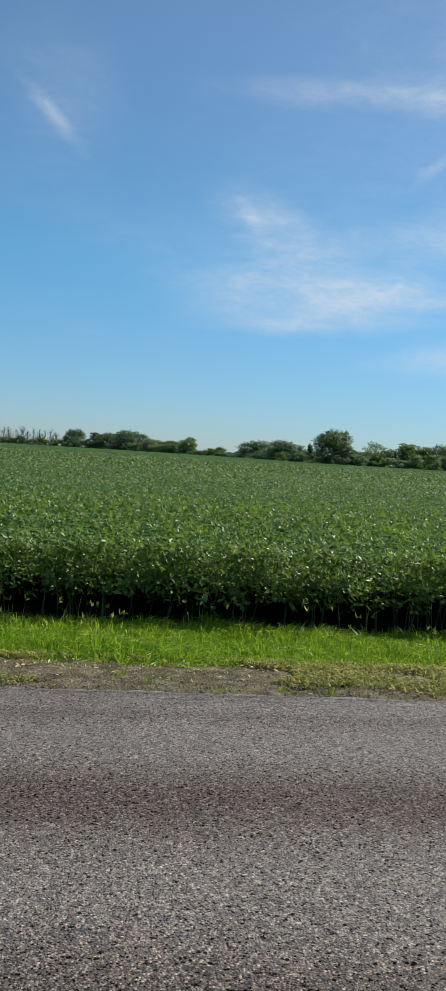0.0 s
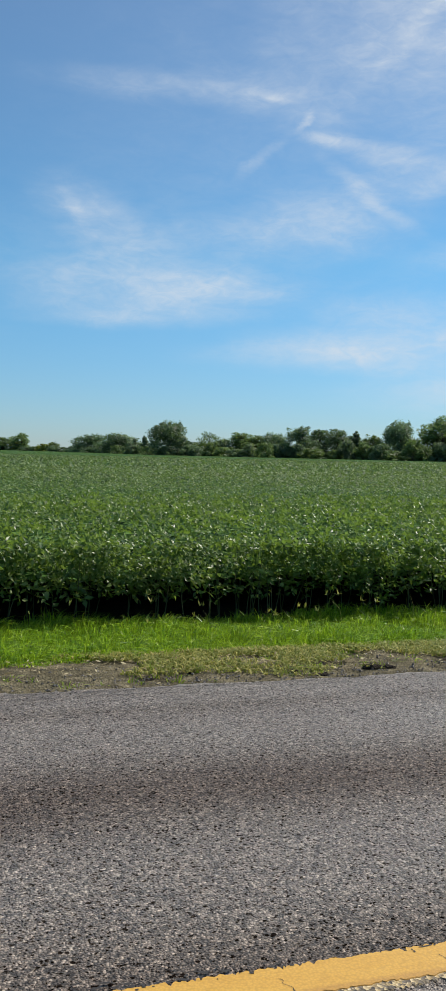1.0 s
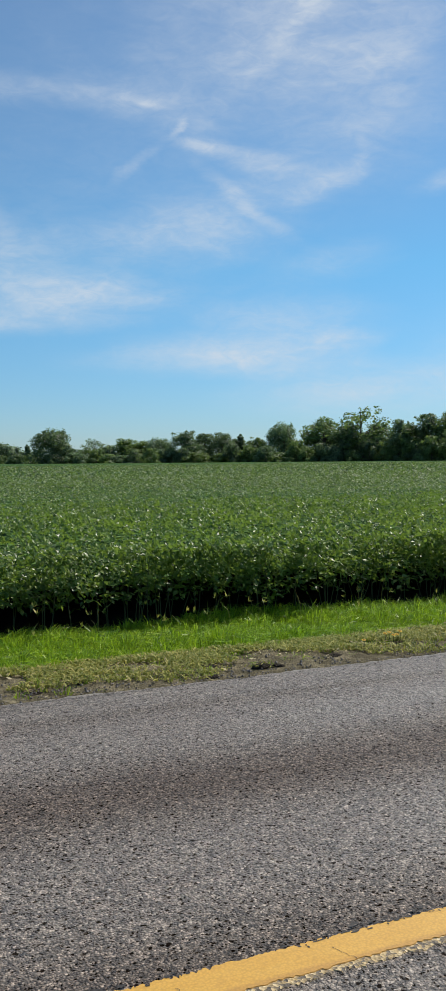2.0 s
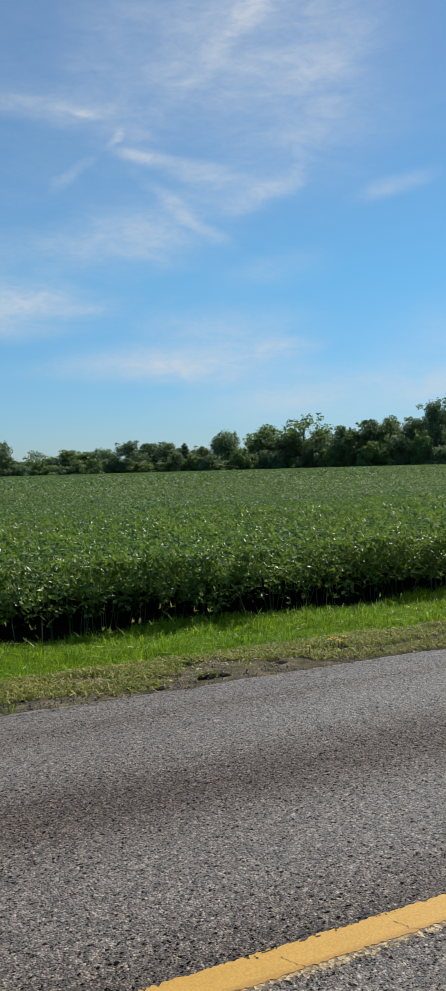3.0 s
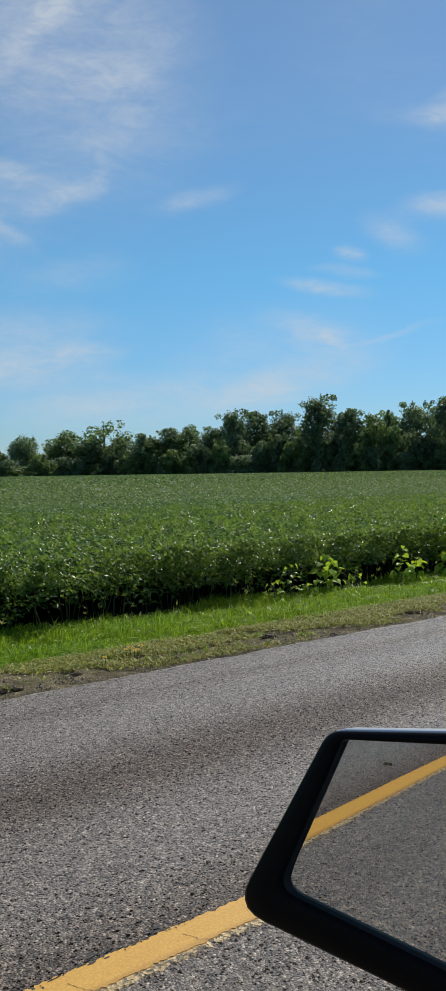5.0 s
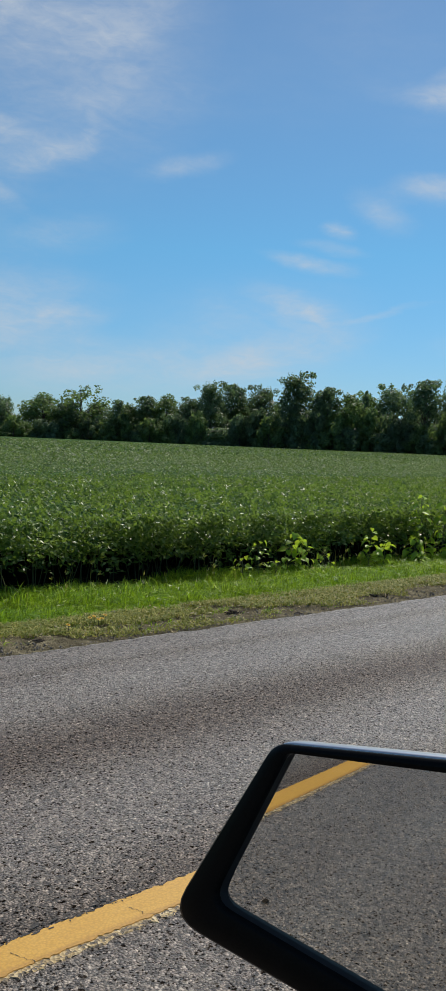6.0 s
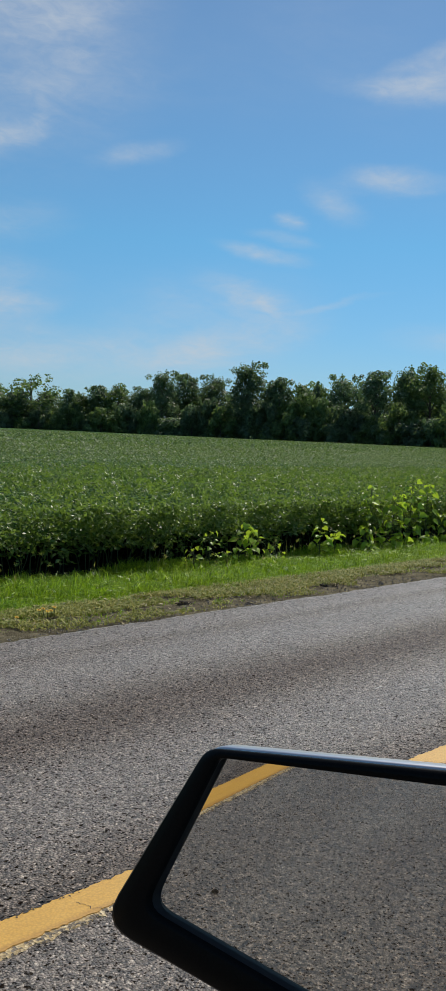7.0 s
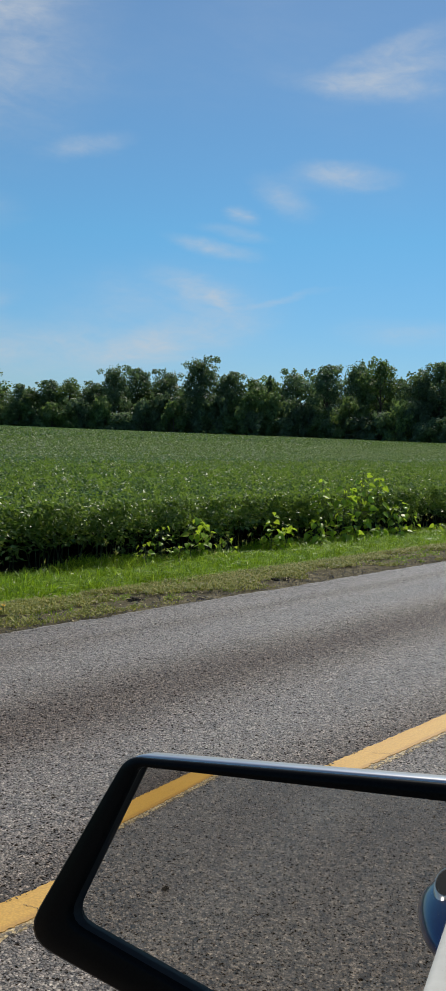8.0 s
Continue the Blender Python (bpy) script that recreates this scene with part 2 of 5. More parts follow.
def asphalt_material():
    m, t, b = material("chip_seal_asphalt")
    stone = cells(t, 112.0)
    fine = cells(t, 280.0)
    tone = ramp(t, stone.outputs["Color"], [(0.12, (0.035, 0.031, 0.027)), (0.35, (0.105, 0.095, 0.083)), (0.68, (0.225, 0.207, 0.181)), (0.95, (0.52, 0.50, 0.45))])
    tone2 = ramp(t, fine.outputs["Color"], [(0.0, (0.04, 0.036, 0.03)), (0.6, (0.20, 0.184, 0.158)), (1.0, (0.46, 0.43, 0.38))])
    col = blend(t, "MIX", 0.35, tone, tone2)
    # two wheel tracks in the lane, polished by tyres; between them the tar shows in the gaps
    c = t.nodes.new("ShaderNodeTexCoord")
    sp = t.nodes.new("ShaderNodeSeparateXYZ")
    t.links.new(c.outputs["Object"], sp.inputs[0])
    wander = nz(t, 0.35, 3.0, 0.5, (0.3, 1.0, 1.0))
    m1 = t.nodes.new("ShaderNodeMath")
    m1.operation = "MULTIPLY_ADD"
    t.links.new(wander, m1.inputs[0])
    m1.inputs[1].default_value = 0.34
    t.links.new(sp.outputs[1], m1.inputs[2])
    m2 = t.nodes.new("ShaderNodeMath")
    m2.operation = "MULTIPLY_ADD"
    t.links.new(m1.outputs[0], m2.inputs[0])
    m2.inputs[1].default_value, m2.inputs[2].default_value = 3.927, 1.57 - 3.927 * 4.80
    m3 = t.nodes.new("ShaderNodeMath")
    m3.operation = "SINE"
    t.links.new(m2.outputs[0], m3.inputs[0])
    track = t.nodes.new("ShaderNodeMapRange")
    track.inputs[1].default_value, track.inputs[2].default_value = -1.0, 1.0
    # the outer margin and the near lane stay pale
    margin = t.nodes.new("ShaderNodeMapRange")
    margin.interpolation_type = "SMOOTHSTEP"
    for i, v in enumerate((4.85, 5.25, -1.0, 0.65), 1):
        margin.inputs[i].default_value = v
    t.links.new(sp.outputs[1], margin.inputs[0])
    paler = t.nodes.new("ShaderNodeMath")
    paler.operation = "MAXIMUM"
    t.links.new(m3.outputs[0], paler.inputs[0])
    t.links.new(margin.outputs[0], paler.inputs[1])
    lane = t.nodes.new("ShaderNodeMapRange")
    lane.interpolation_type = "SMOOTHSTEP"
    for i, v in enumerate((2.42, 2.12, -1.0, 0.6), 1):
        lane.inputs[i].default_value = v
    t.links.new(sp.outputs[1], lane.inputs[0])
    palest = t.nodes.new("ShaderNodeMath")
    palest.operation = "MAXIMUM"
    t.links.new(paler.outputs[0], palest.inputs[0])
    t.links.new(lane.outputs[0], palest.inputs[1])
    t.links.new(palest.outputs[0], track.inputs[0])
    open_gap = ramp(t, stone.outputs["Distance"], [(0.36, 1.0), (0.72, 0.22)])
    tight_gap = ramp(t, stone.outputs["Distance"], [(0.42, 1.0), (0.84, 0.45)])
    gap = blend(t, "MIX", track.outputs[0], open_gap, tight_gap)
    col = blend(t, "MULTIPLY", 1.0, col, gap)
    def pits(scale, lo, hi, r0, r1):
        c0 = t.nodes.new("ShaderNodeTexCoord")
        nn = t.nodes.new("ShaderNodeTexNoise")
        nn.inputs["Scale"].default_value, nn.inputs["Detail"].default_value = scale * 1.6, 3.0
        t.links.new(c0.outputs["Object"], nn.inputs["Vector"])
        ma = t.nodes.new("ShaderNodeVectorMath")
        ma.operation = "MULTIPLY_ADD"
        t.links.new(nn.outputs["Color"], ma.inputs[0])
        ma.inputs[1].default_value = (1.3 / scale, 1.0 / scale, 0)
        t.links.new(c0.outputs["Object"], ma.inputs[2])
        v = t.nodes.new("ShaderNodeTexVoronoi")
        v.inputs["Scale"].default_value = scale
        t.links.new(ma.outputs[0], v.inputs["Vector"])
        return blend(t, "MULTIPLY", 1.0, ramp(t, v.outputs["Color"], [(lo, 0.0), (hi, 1.0)]), ramp(t, v.outputs["Distance"], [(r0, 1.0), (r1, 0.0)]))

    pit_all = blend(t, "LIGHTEN", 1.0, pits(36.0, 0.45, 0.50, 0.18, 0.30), pits(70.0, 0.38, 0.46, 0.2, 0.36))
    pit_amount = blend(t, "MULTIPLY", 1.0, pit_all, ramp(t, track.outputs[0], [(0.0, 1.0), (0.55, 0.95), (1.0, 0.75)]))
    col = blend(t, "MIX", pit_amount, col, (0.012, 0.010, 0.009))
    speck = cells(t, 62.0)
    col = blend(t, "MULTIPLY", 1.0, col, ramp(t, speck.outputs["Color"], [(0.15, 0.52), (0.5, 0.97), (0.85, 1.46)]))
    clump = nz(t, 14.0, 4.0, 0.65)
    col = blend(t, "MULTIPLY", 1.0, col, ramp(t, clump, [(0.3, 0.88), (0.7, 1.10)]))
    blot = nz(t, 1.6, 6.0, 0.7, (0.6, 1.0, 1.0))
    col = blend(t, "MULTIPLY", 1.0, col, ramp(t, blot, [(0.3, (0.90, 0.84, 0.80)), (0.7, (1.14, 1.13, 1.12))]))
    col = blend(t, "MULTIPLY", 1.0, col, ramp(t, track.outputs[0], [(0.0, (0.78, 0.665, 0.59)), (0.45, (1.01, 0.915, 0.835)), (1.0, (1.10, 1.02, 0.945))]))
    # paler tone along the broken outer edge: its sunlit rim, put into the colour
    rim = t.nodes.new("ShaderNodeMath")
    rim.operation = "MULTIPLY_ADD"
    t.links.new(nz(t, 6.0, 5.0, 0.7), rim.inputs[0])
    rim.inputs[1].default_value = 0.06
    t.links.new(sp.outputs[1], rim.inputs[2])
    lit_rim = t.nodes.new("ShaderNodeMapRange")
    lit_rim.inputs[1].default_value, lit_rim.inputs[2].default_value, lit_rim.inputs[4].default_value = 5.565, 5.60, 0.75
    t.links.new(rim.outputs[0], lit_rim.inputs[0])
    col = blend(t, "MIX", lit_rim.outputs[0], col, (0.30, 0.27, 0.22))
    t.links.new(col, b.inputs["Base Color"])
    t.links.new(ramp(t, track.outputs[0], [(0.0, 0.62), (1.0, 0.37)]), b.inputs["Roughness"])
    shine = blend(t, "MULTIPLY", 1.0, ramp(t, pit_amount, [(0.0, 0.60), (0.6, 0.0)]), ramp(t, track.outputs[0], [(0.0, 0.5), (0.8, 1.0)]))
    t.links.new(shine, b.inputs["Specular IOR Level"])
    h = ramp(t, stone.outputs["Distance"], [(0.0, 1.0), (0.8, 0.0)])
    h = blend(t, "ADD", 0.4, h, fine.outputs["Distance"])
    h = blend(t, "SUBTRACT", 0.8, h, pit_amount)
    bump(t, b, h, 0.9, 0.006)
    # each chip of stone lies at its own tilt
    g = t.nodes.new("ShaderNodeNewGeometry")
    tilt = t.nodes.new("ShaderNodeVectorMath")
    tilt.operation = "MULTIPLY_ADD"
    t.links.new(stone.outputs["Color"], tilt.inputs[0])
    tilt.inputs[1].default_value, tilt.inputs[2].default_value = (0.56, 0.56, 0.0), (-0.28, -0.28, 0.0)
    lean = t.nodes.new("ShaderNodeVectorMath")
    lean.operation = "ADD"
    t.links.new(tilt.outputs[0], lean.inputs[0])
    t.links.new(g.outputs["Normal"], lean.inputs[1])
    face = t.nodes.new("ShaderNodeVectorMath")
    face.operation = "NORMALIZE"
    t.links.new(lean.outputs[0], face.inputs[0])
    t.links.new(face.outputs[0], b.inputs["Normal"].links[0].from_node.inputs["Normal"])
    return m


def paint_material():
    m, t, b = material("yellow_road_paint")
    n = nz(t, 30.0, 6.0, 0.65, (0.22, 1.0, 1.0))
    col = ramp(t, n, [(0.25, (0.545, 0.300, 0.040)), (0.55, (0.575, 0.325, 0.047)), (0.8, (0.60, 0.350, 0.06))])
    grit = cells(t, 110.0)
    col = blend(t, "MULTIPLY", 0.5, col, ramp(t, grit.outputs["Distance"], [(0.2, 1.0), (0.8, 0.6)]))
    c = t.nodes.new("ShaderNodeTexCoord")
    sp = t.nodes.new("ShaderNodeSeparateXYZ")
    t.links.new(c.outputs["Object"], sp.inputs[0])
    older = t.nodes.new("ShaderNodeMapRange")
    older.inputs[1].default_value, older.inputs[2].default_value = 2.292, 2.276
    wave = t.nodes.new("ShaderNodeMath")
    wave.operation = "MULTIPLY_ADD"
    t.links.new(nz(t, 12.0, 4.0, 0.6, (0.25, 1.0, 1.0)), wave.inputs[0])
    wave.inputs[1].default_value = 0.03
    t.links.new(sp.outputs[1], wave.inputs[2])
    t.links.new(wave.outputs[0], older.inputs[0])
    col = blend(t, "MULTIPLY", older.outputs[0], col, (0.80, 0.76, 0.85))
    chips = nz(t, 60.0, 4.0, 0.7)
    col = blend(t, "MIX", ramp(t, chips, [(0.70, 0.0), (0.75, 0.8)]), col, (0.10, 0.09, 0.08))
    t.links.new(col, b.inputs["Base Color"])
    b.inputs["Roughness"].default_value = 0.6
    bump(t, b, blend(t, "ADD", 0.5, n, chips), 0.4, 0.004)
    return m


def worn_paint_material():
    m, t, b = material("worn_pale_paint")
    grit = cells(t, 95.0)
    col = ramp(t, grit.outputs["Color"], [(0.0, (0.04, 0.035, 0.03)), (0.42, (0.14, 0.11, 0.07)), (0.6, (0.40, 0.29, 0.13)), (1.0, (0.62, 0.52, 0.33))])
    t.links.new(col, b.inputs["Base Color"])
    b.inputs["Roughness"].default_value = 0.7
    bump(t, b, grit.outputs["Distance"], 0.8, 0.005)
    return m


def soil_material(name, dark, mid, light, scale):
    m, t, b = material(name)
    n = nz(t, scale, 8.0, 0.7)
    col = ramp(t, n, [(0.3, dark), (0.5, mid), (0.72, light)])
    pebble = cells(t, 60.0)
    col = blend(t, "MULTIPLY", 0.5, col, ramp(t, pebble.outputs["Color"], [(0.0, 0.5), (1.0, 1.3)]))
    t.links.new(col, b.inputs["Base Color"])
    b.inputs["Roughness"].default_value, b.inputs["Specular IOR Level"].default_value = 0.95, 0.06
    bump(t, b, blend(t, "ADD", 0.5, n, pebble.outputs["Distance"]), 1.0, 0.03)
    return m


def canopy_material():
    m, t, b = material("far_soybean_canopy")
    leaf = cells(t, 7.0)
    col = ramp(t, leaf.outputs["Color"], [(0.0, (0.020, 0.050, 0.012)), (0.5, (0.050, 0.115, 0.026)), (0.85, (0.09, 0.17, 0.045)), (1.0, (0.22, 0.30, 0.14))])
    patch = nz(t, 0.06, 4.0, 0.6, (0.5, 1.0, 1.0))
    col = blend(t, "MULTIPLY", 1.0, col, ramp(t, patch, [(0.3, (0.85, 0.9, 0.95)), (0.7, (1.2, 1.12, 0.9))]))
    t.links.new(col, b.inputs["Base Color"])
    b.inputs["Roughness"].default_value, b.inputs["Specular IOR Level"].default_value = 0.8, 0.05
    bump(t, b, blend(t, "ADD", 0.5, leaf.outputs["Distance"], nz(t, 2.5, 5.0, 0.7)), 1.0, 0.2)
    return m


def bark_material():
    m, t, b = material("bark")
    n = nz(t, 6.0, 6.0, 0.7, (1, 1, 0.2))
    t.links.new(ramp(t, n, [(0.3, (0.05, 0.04, 0.03)), (0.7, (0.17, 0.14, 0.11))]), b.inputs["Base Color"])
    b.inputs["Roughness"].default_value = 0.9
    bump(t, b, n, 0.8, 0.03)
    return m


ASPHALT, PAINT, WORN = asphalt_material(), paint_material(), worn_paint_material()
SOIL = soil_material("dark_field_soil", (0.016, 0.014, 0.012), (0.036, 0.030, 0.025), (0.070, 0.058, 0.046), 5.0)
VERGE = soil_material("dry_gravel_dirt", (0.055, 0.047, 0.030), (0.135, 0.117, 0.072), (0.29, 0.25, 0.16), 7.0)
BEAN = leaf_material("soybean_leaf", (0.028, 0.072, 0.018), (0.117, 0.200, 0.043), (0.325, 0.405, 0.145), 0.40, 0.31, (0.36, 0.55, 0.06), 0.30)
FAR_BEAN = leaf_material("distant_soybean_leaf", (0.028, 0.055, 0.018), (0.092, 0.157, 0.050), (0.262, 0.340, 0.140), 0.55, 0.30, (0.24, 0.38, 0.065), 0.2)
CANOPY = canopy_material()
GRASS = leaf_material("grass_blade", (0.022, 0.062, 0.005), (0.150, 0.290, 0.013), (0.46, 0.60, 0.050), 0.38, 0.42, (0.44, 0.66, 0.03), 0.26)
DRY = leaf_material("dry_grass", (0.075, 0.105, 0.014), (0.19, 0.21, 0.034), (0.42, 0.37, 0.11), 0.6, 0.3, (0.46, 0.46, 0.10))
WEED = leaf_material("yellow_green_weed_leaf", (0.13, 0.25, 0.024), (0.26, 0.40, 0.036), (0.42, 0.53, 0.07), 0.4, 0.46, (0.55, 0.74, 0.05))
# haze is put into this leaf green: lifted and blued for the distance
TREE = leaf_material("hazed_tree_leaf", (0.038, 0.070, 0.044), (0.090, 0.145, 0.077), (0.190, 0.262, 0.135), 0.5, 0.45, (0.26, 0.40, 0.13), 0.42)
LIGHT_TREE = leaf_material("light_tree_leaf", (0.047, 0.085, 0.034), (0.108, 0.172, 0.060), (0.21, 0.285, 0.105), 0.5, 0.42, (0.30, 0.45, 0.10), 0.3)
YELLOW_TREE = leaf_material("yellowish_shrub_leaf", (0.07, 0.11, 0.018), (0.13, 0.17, 0.028), (0.21, 0.24, 0.05), 0.5, 0.32, (0.35, 0.40, 0.04))
BARK = bark_material()
STEM = plain("green_brown_stem", (0.07, 0.085, 0.030), 0.7)


# ---- mesh helpers ----
def mesh_of(name, verts, faces, mat, smooth=False):
    """A mesh from an array of points and arrays of faces with 3 or 4 corners each."""
    me = bpy.data.meshes.new(name)
    verts = np.asarray(verts, dtype=np.float32)
    groups = [np.asarray(f, dtype=np.int32) for f in faces if len(f)]
    loops = np.concatenate([f.ravel() for f in groups])
    sizes = np.concatenate([np.full(len(f), f.shape[1], dtype=np.int32) for f in groups])
    me.vertices.add(len(verts))
    me.vertices.foreach_set("co", verts.ravel())
    me.loops.add(len(loops))
    me.loops.foreach_set("vertex_index", loops)
    me.polygons.add(len(sizes))
    starts = np.concatenate([[0], np.cumsum(sizes)[:-1]]).astype(np.int32)
    me.polygons.foreach_set("loop_start", starts)
    me.polygons.foreach_set("use_smooth", np.full(len(sizes), smooth, dtype=bool))
    me.materials.append(mat)
    me.update(calc_edges=True)
    return me


def part(name, bm, mat, parent, label=""):
    """Links a bmesh, or a ready mesh, as one object under a thing or a part."""
    if isinstance(bm, bmesh.types.BMesh):
        me = bpy.data.meshes.new(name)
        bm.to_mesh(me)
        bm.free()
        me.materials.append(mat)
    else:
        me = bm
    ob = new(name, me)
    ob.parent = parent
    return tagged(ob, label)


def thing(name, label, category, group="", kind="", at=None):
    ob = new(name)
    ob.empty_display_size = 0.1
    if at is not None:
        ob.matrix_world = at
    return tagged(ob, label, category, group, kind)


def unit(v):
    return v / np.maximum(np.linalg.norm(v, axis=1, keepdims=True), 1e-9)


def leaves(rng, pos, normal, length, width, fold=0.12, heading=None, five=True):
    """Leaves at pos: ovate, folded along the midrib, facing normal. Returns points and triangles."""
    n = len(pos)
    if heading is None:
        heading = rng.normal(size=(n, 3))
    normal = unit(normal)
    d = unit(heading - normal * np.sum(heading * normal, axis=1, keepdims=True))
    s = np.cross(normal, d)
    L, w = length[:, None], width[:, None]
    if five:
        v = np.stack([pos, pos + d * L * 0.42 + s * w, pos + d * L * 0.45 - normal * w * fold * 3, pos + d * L * 0.42 - s * w,
                      pos + d * L - normal * L * 0.15], axis=1)
        f = np.array([[0, 2, 1], [0, 3, 2], [1, 2, 4], [2, 3, 4]])
    else:
        v = np.stack([pos, pos + d * L * 0.5 + s * w, pos + d * L, pos + d * L * 0.5 - s * w], axis=1)
        f = np.array([[0, 3, 1], [1, 3, 2]])
    k = v.shape[1]
    faces = (np.arange(n)[:, None, None] * k + f[None]).reshape(-1, 3)
    return v.reshape(-1, 3), faces


def join(chunks):
    vs, fs, at = [], [], 0
    for v, f in chunks:
        vs.append(v)
        fs.append(f + at)
        at += len(v)
    return np.concatenate(vs), np.concatenate(fs)


def tube(points, radii, sides=6):
    """A tapered tube along points: array of points and quads."""
    p, r = np.asarray(points, float), np.asarray(radii, float)
    t = unit(np.gradient(p, axis=0))
    ref = np.where(np.abs(t[:, 2:3]) > 0.9, [[1.0, 0, 0]], [[0, 0, 1.0]])
    a = unit(np.cross(t, ref))
    b = np.cross(t, a)
    ang = np.linspace(0, 2 * np.pi, sides, endpoint=False)
    ring = p[:, None] + r[:, None, None] * (np.cos(ang)[None, :, None] * a[:, None] + np.sin(ang)[None, :, None] * b[:, None])
    k = np.arange(len(p) - 1)[:, None] * sides
    j = np.arange(sides)[None]
    q = np.stack([k + j, k + (j + 1) % sides, k + sides + (j + 1) % sides, k + sides + j], axis=-1).reshape(-1, 4)
    return ring.reshape(-1, 3), q


# ---- ground and road ----
PROFILE_Y = np.array([-4000, -40, -6, -4.2, 5.5, 5.62, 6.0, 6.6, 7.4, 8.4, 9.2, 12, 40, 4000.0])
PROFILE_Z = np.array([-0.5, -0.5, -0.3, -0.06, -0.06, -0.045, -0.05, -0.10, -0.20, -0.30, -0.32, -0.27, -0.25, -0.25])
FIELD_Z = -0.25


def ground_z(y):
    return np.interp(y, PROFILE_Y, PROFILE_Z)


def value_noise(x, y, seed, octaves=4):
    """Smooth noise in about -1 to 1, from sums of turned sine waves."""
    rng = np.random.default_rng(seed)
    out, amp = np.zeros_like(x), 1.0
    for o in range(octaves):
        for k in range(3):
            a, p, q = rng.uniform(0, 2 * np.pi), rng.uniform(0, 6.28), rng.uniform(0.7, 1.4)
            out += amp * np.sin((x * np.cos(a) + y * np.sin(a)) * q * 2.0 ** o + p) / 3
        amp *= 0.55
    return out / 1.2


def sheet(name, xs, ys, zfun, mat, smooth=True):
    X, Y = np.meshgrid(xs, ys, indexing="ij")
    Z = zfun(X, Y)
    v = np.stack([X, Y, Z], axis=-1).reshape(-1, 3)
    n = len(ys)
    i, j = np.meshgrid(np.arange(len(xs) - 1), np.arange(n - 1), indexing="ij")
    a = (i * n + j).ravel()
    return mesh_of(name, v, [np.stack([a, a + n, a + n + 1, a + 1], axis=1)], mat, smooth)


gx = np.concatenate([[-4000, -1500, -500, -150, -60], np.arange(-30, 60, 1.0), [80, 150, 500, 1500, 4000]])
gy = np.concatenate([[-4000, -400, -40, -6, -4.2, 5.5], np.arange(5.62, 9.3, 0.12), [9.6, 10.5, 12, 16, 25, 40, 80, 160, 400, 1200, 4000]])
ground = new("ground", sheet("ground", gx, gy, lambda X, Y: ground_z(Y) + np.where((Y > 5.6) & (Y < 9.5), 0.018 * value_noise(X * 3, Y * 3, 3), 0), SOIL))
tagged(ground, "dark brown field soil under the crop, reaching the horizon", "ground", kind="structure")

# paved road with a crumbling far edge
rng = np.random.default_rng(5)
rx = np.concatenate([[-1500, -400, -120, -40], np.arange(-12, 40, 0.04), [60, 150, 400, 1500]])
wob = 0.018 * value_noise(rx * 2.2, rx * 0, 8) + 0.014 * value_noise(rx * 11, rx * 0, 9) + 0.008 * rng.normal(size=len(rx))
edge = 5.585 + np.where(np.abs(rx) < 45, wob, 0)
cols = np.array([-4.0, 0.0, 2.3, 4.0, 5.3])
rv, rq = [], []
for k in range(len(rx)):
    for yv in cols:
        rv.append((rx[k], yv, 0.0))
    rv.append((rx[k], edge[k] - 0.03, -0.004))
    rv.append((rx[k], edge[k], -0.022))
    rv.append((rx[k], edge[k] + 0.01, -0.09))
m = len(cols) + 3
for k in range(len(rx) - 1):
    for c in range(m - 1):
        a = k * m + c
        rq.append((a, a + m, a + m + 1, a + 1))
road = new("road", mesh_of("road", np.array(rv), [np.array(rq)], ASPHALT, True))
tagged(road, "grey chip-seal asphalt country road with a crumbling edge", "road", kind="structure")

# gravel and dirt shoulder between the asphalt and the grass
shoulder = new("shoulder", sheet("shoulder", np.concatenate([[-400, -60], np.arange(-12, 40, 0.08), [80, 400]]), np.arange(5.55, 7.3, 0.07),
               lambda X, Y: ground_z(Y) + 0.022 + 0.016 * value_noise(X * 4, Y * 4, 3) + 0.010 * value_noise(X * 17, Y * 17, 4) - np.clip((Y - 6.7), 0, 1) * 0.12, VERGE))
tagged(shoulder, "dry dirt and gravel shoulder along the road", "shoulder", kind="structure")

near_verge = new("near_verge", sheet("near_verge", np.concatenate([[-400, -60], np.arange(-14, 14, 0.4), [80, 400]]), np.linspace(-12, -3.95, 22),
                 lambda X, Y: np.interp(Y, [-12, -6, -3.95], [-0.28, -0.18, -0.02]) + 0.02 * value_noise(X * 2, Y * 2, 51), VERGE))
tagged(near_verge, "dirt verge on the near side of the road", "verge", kind="structure")

# yellow centre line: thick paint with a ragged far edge and a worn pale near edge
lx = np.concatenate([[-300, -60], np.arange(-8, 16, 0.006), [60, 300]])
near_line = np.abs(lx) < 20
line_rng = np.random.default_rng(20)


def crumble(depth, wide):
    """Small random crumbling of a painted edge, in steps of a stone or two."""
    k = np.hanning(wide + 2)[1:-1]
    e = np.convolve(line_rng.normal(0, 1, len(lx)), k / np.sqrt(np.sum(k * k)), "same")
    return depth * e


bites = np.clip(np.abs(crumble(1.0, 5)) - 1.5, 0, 1.2) * (value_noise(lx * 2.5, lx * 0, 27, 2) > -0.1)
far_e = 2.397 + np.where(near_line, 0.005 * value_noise(lx * 2, lx * 0, 21, 2) + crumble(0.0028, 3) - 0.020 * bites, 0)
low_e = 2.245 + np.where(near_line, 0.006 * value_noise(lx * 2, lx * 0, 23, 2) + crumble(0.003, 3), 0)
worn_e = 2.216 + np.where(near_line, 0.008 * value_noise(lx * 2, lx * 0, 25, 2) + crumble(0.006, 3), 0)


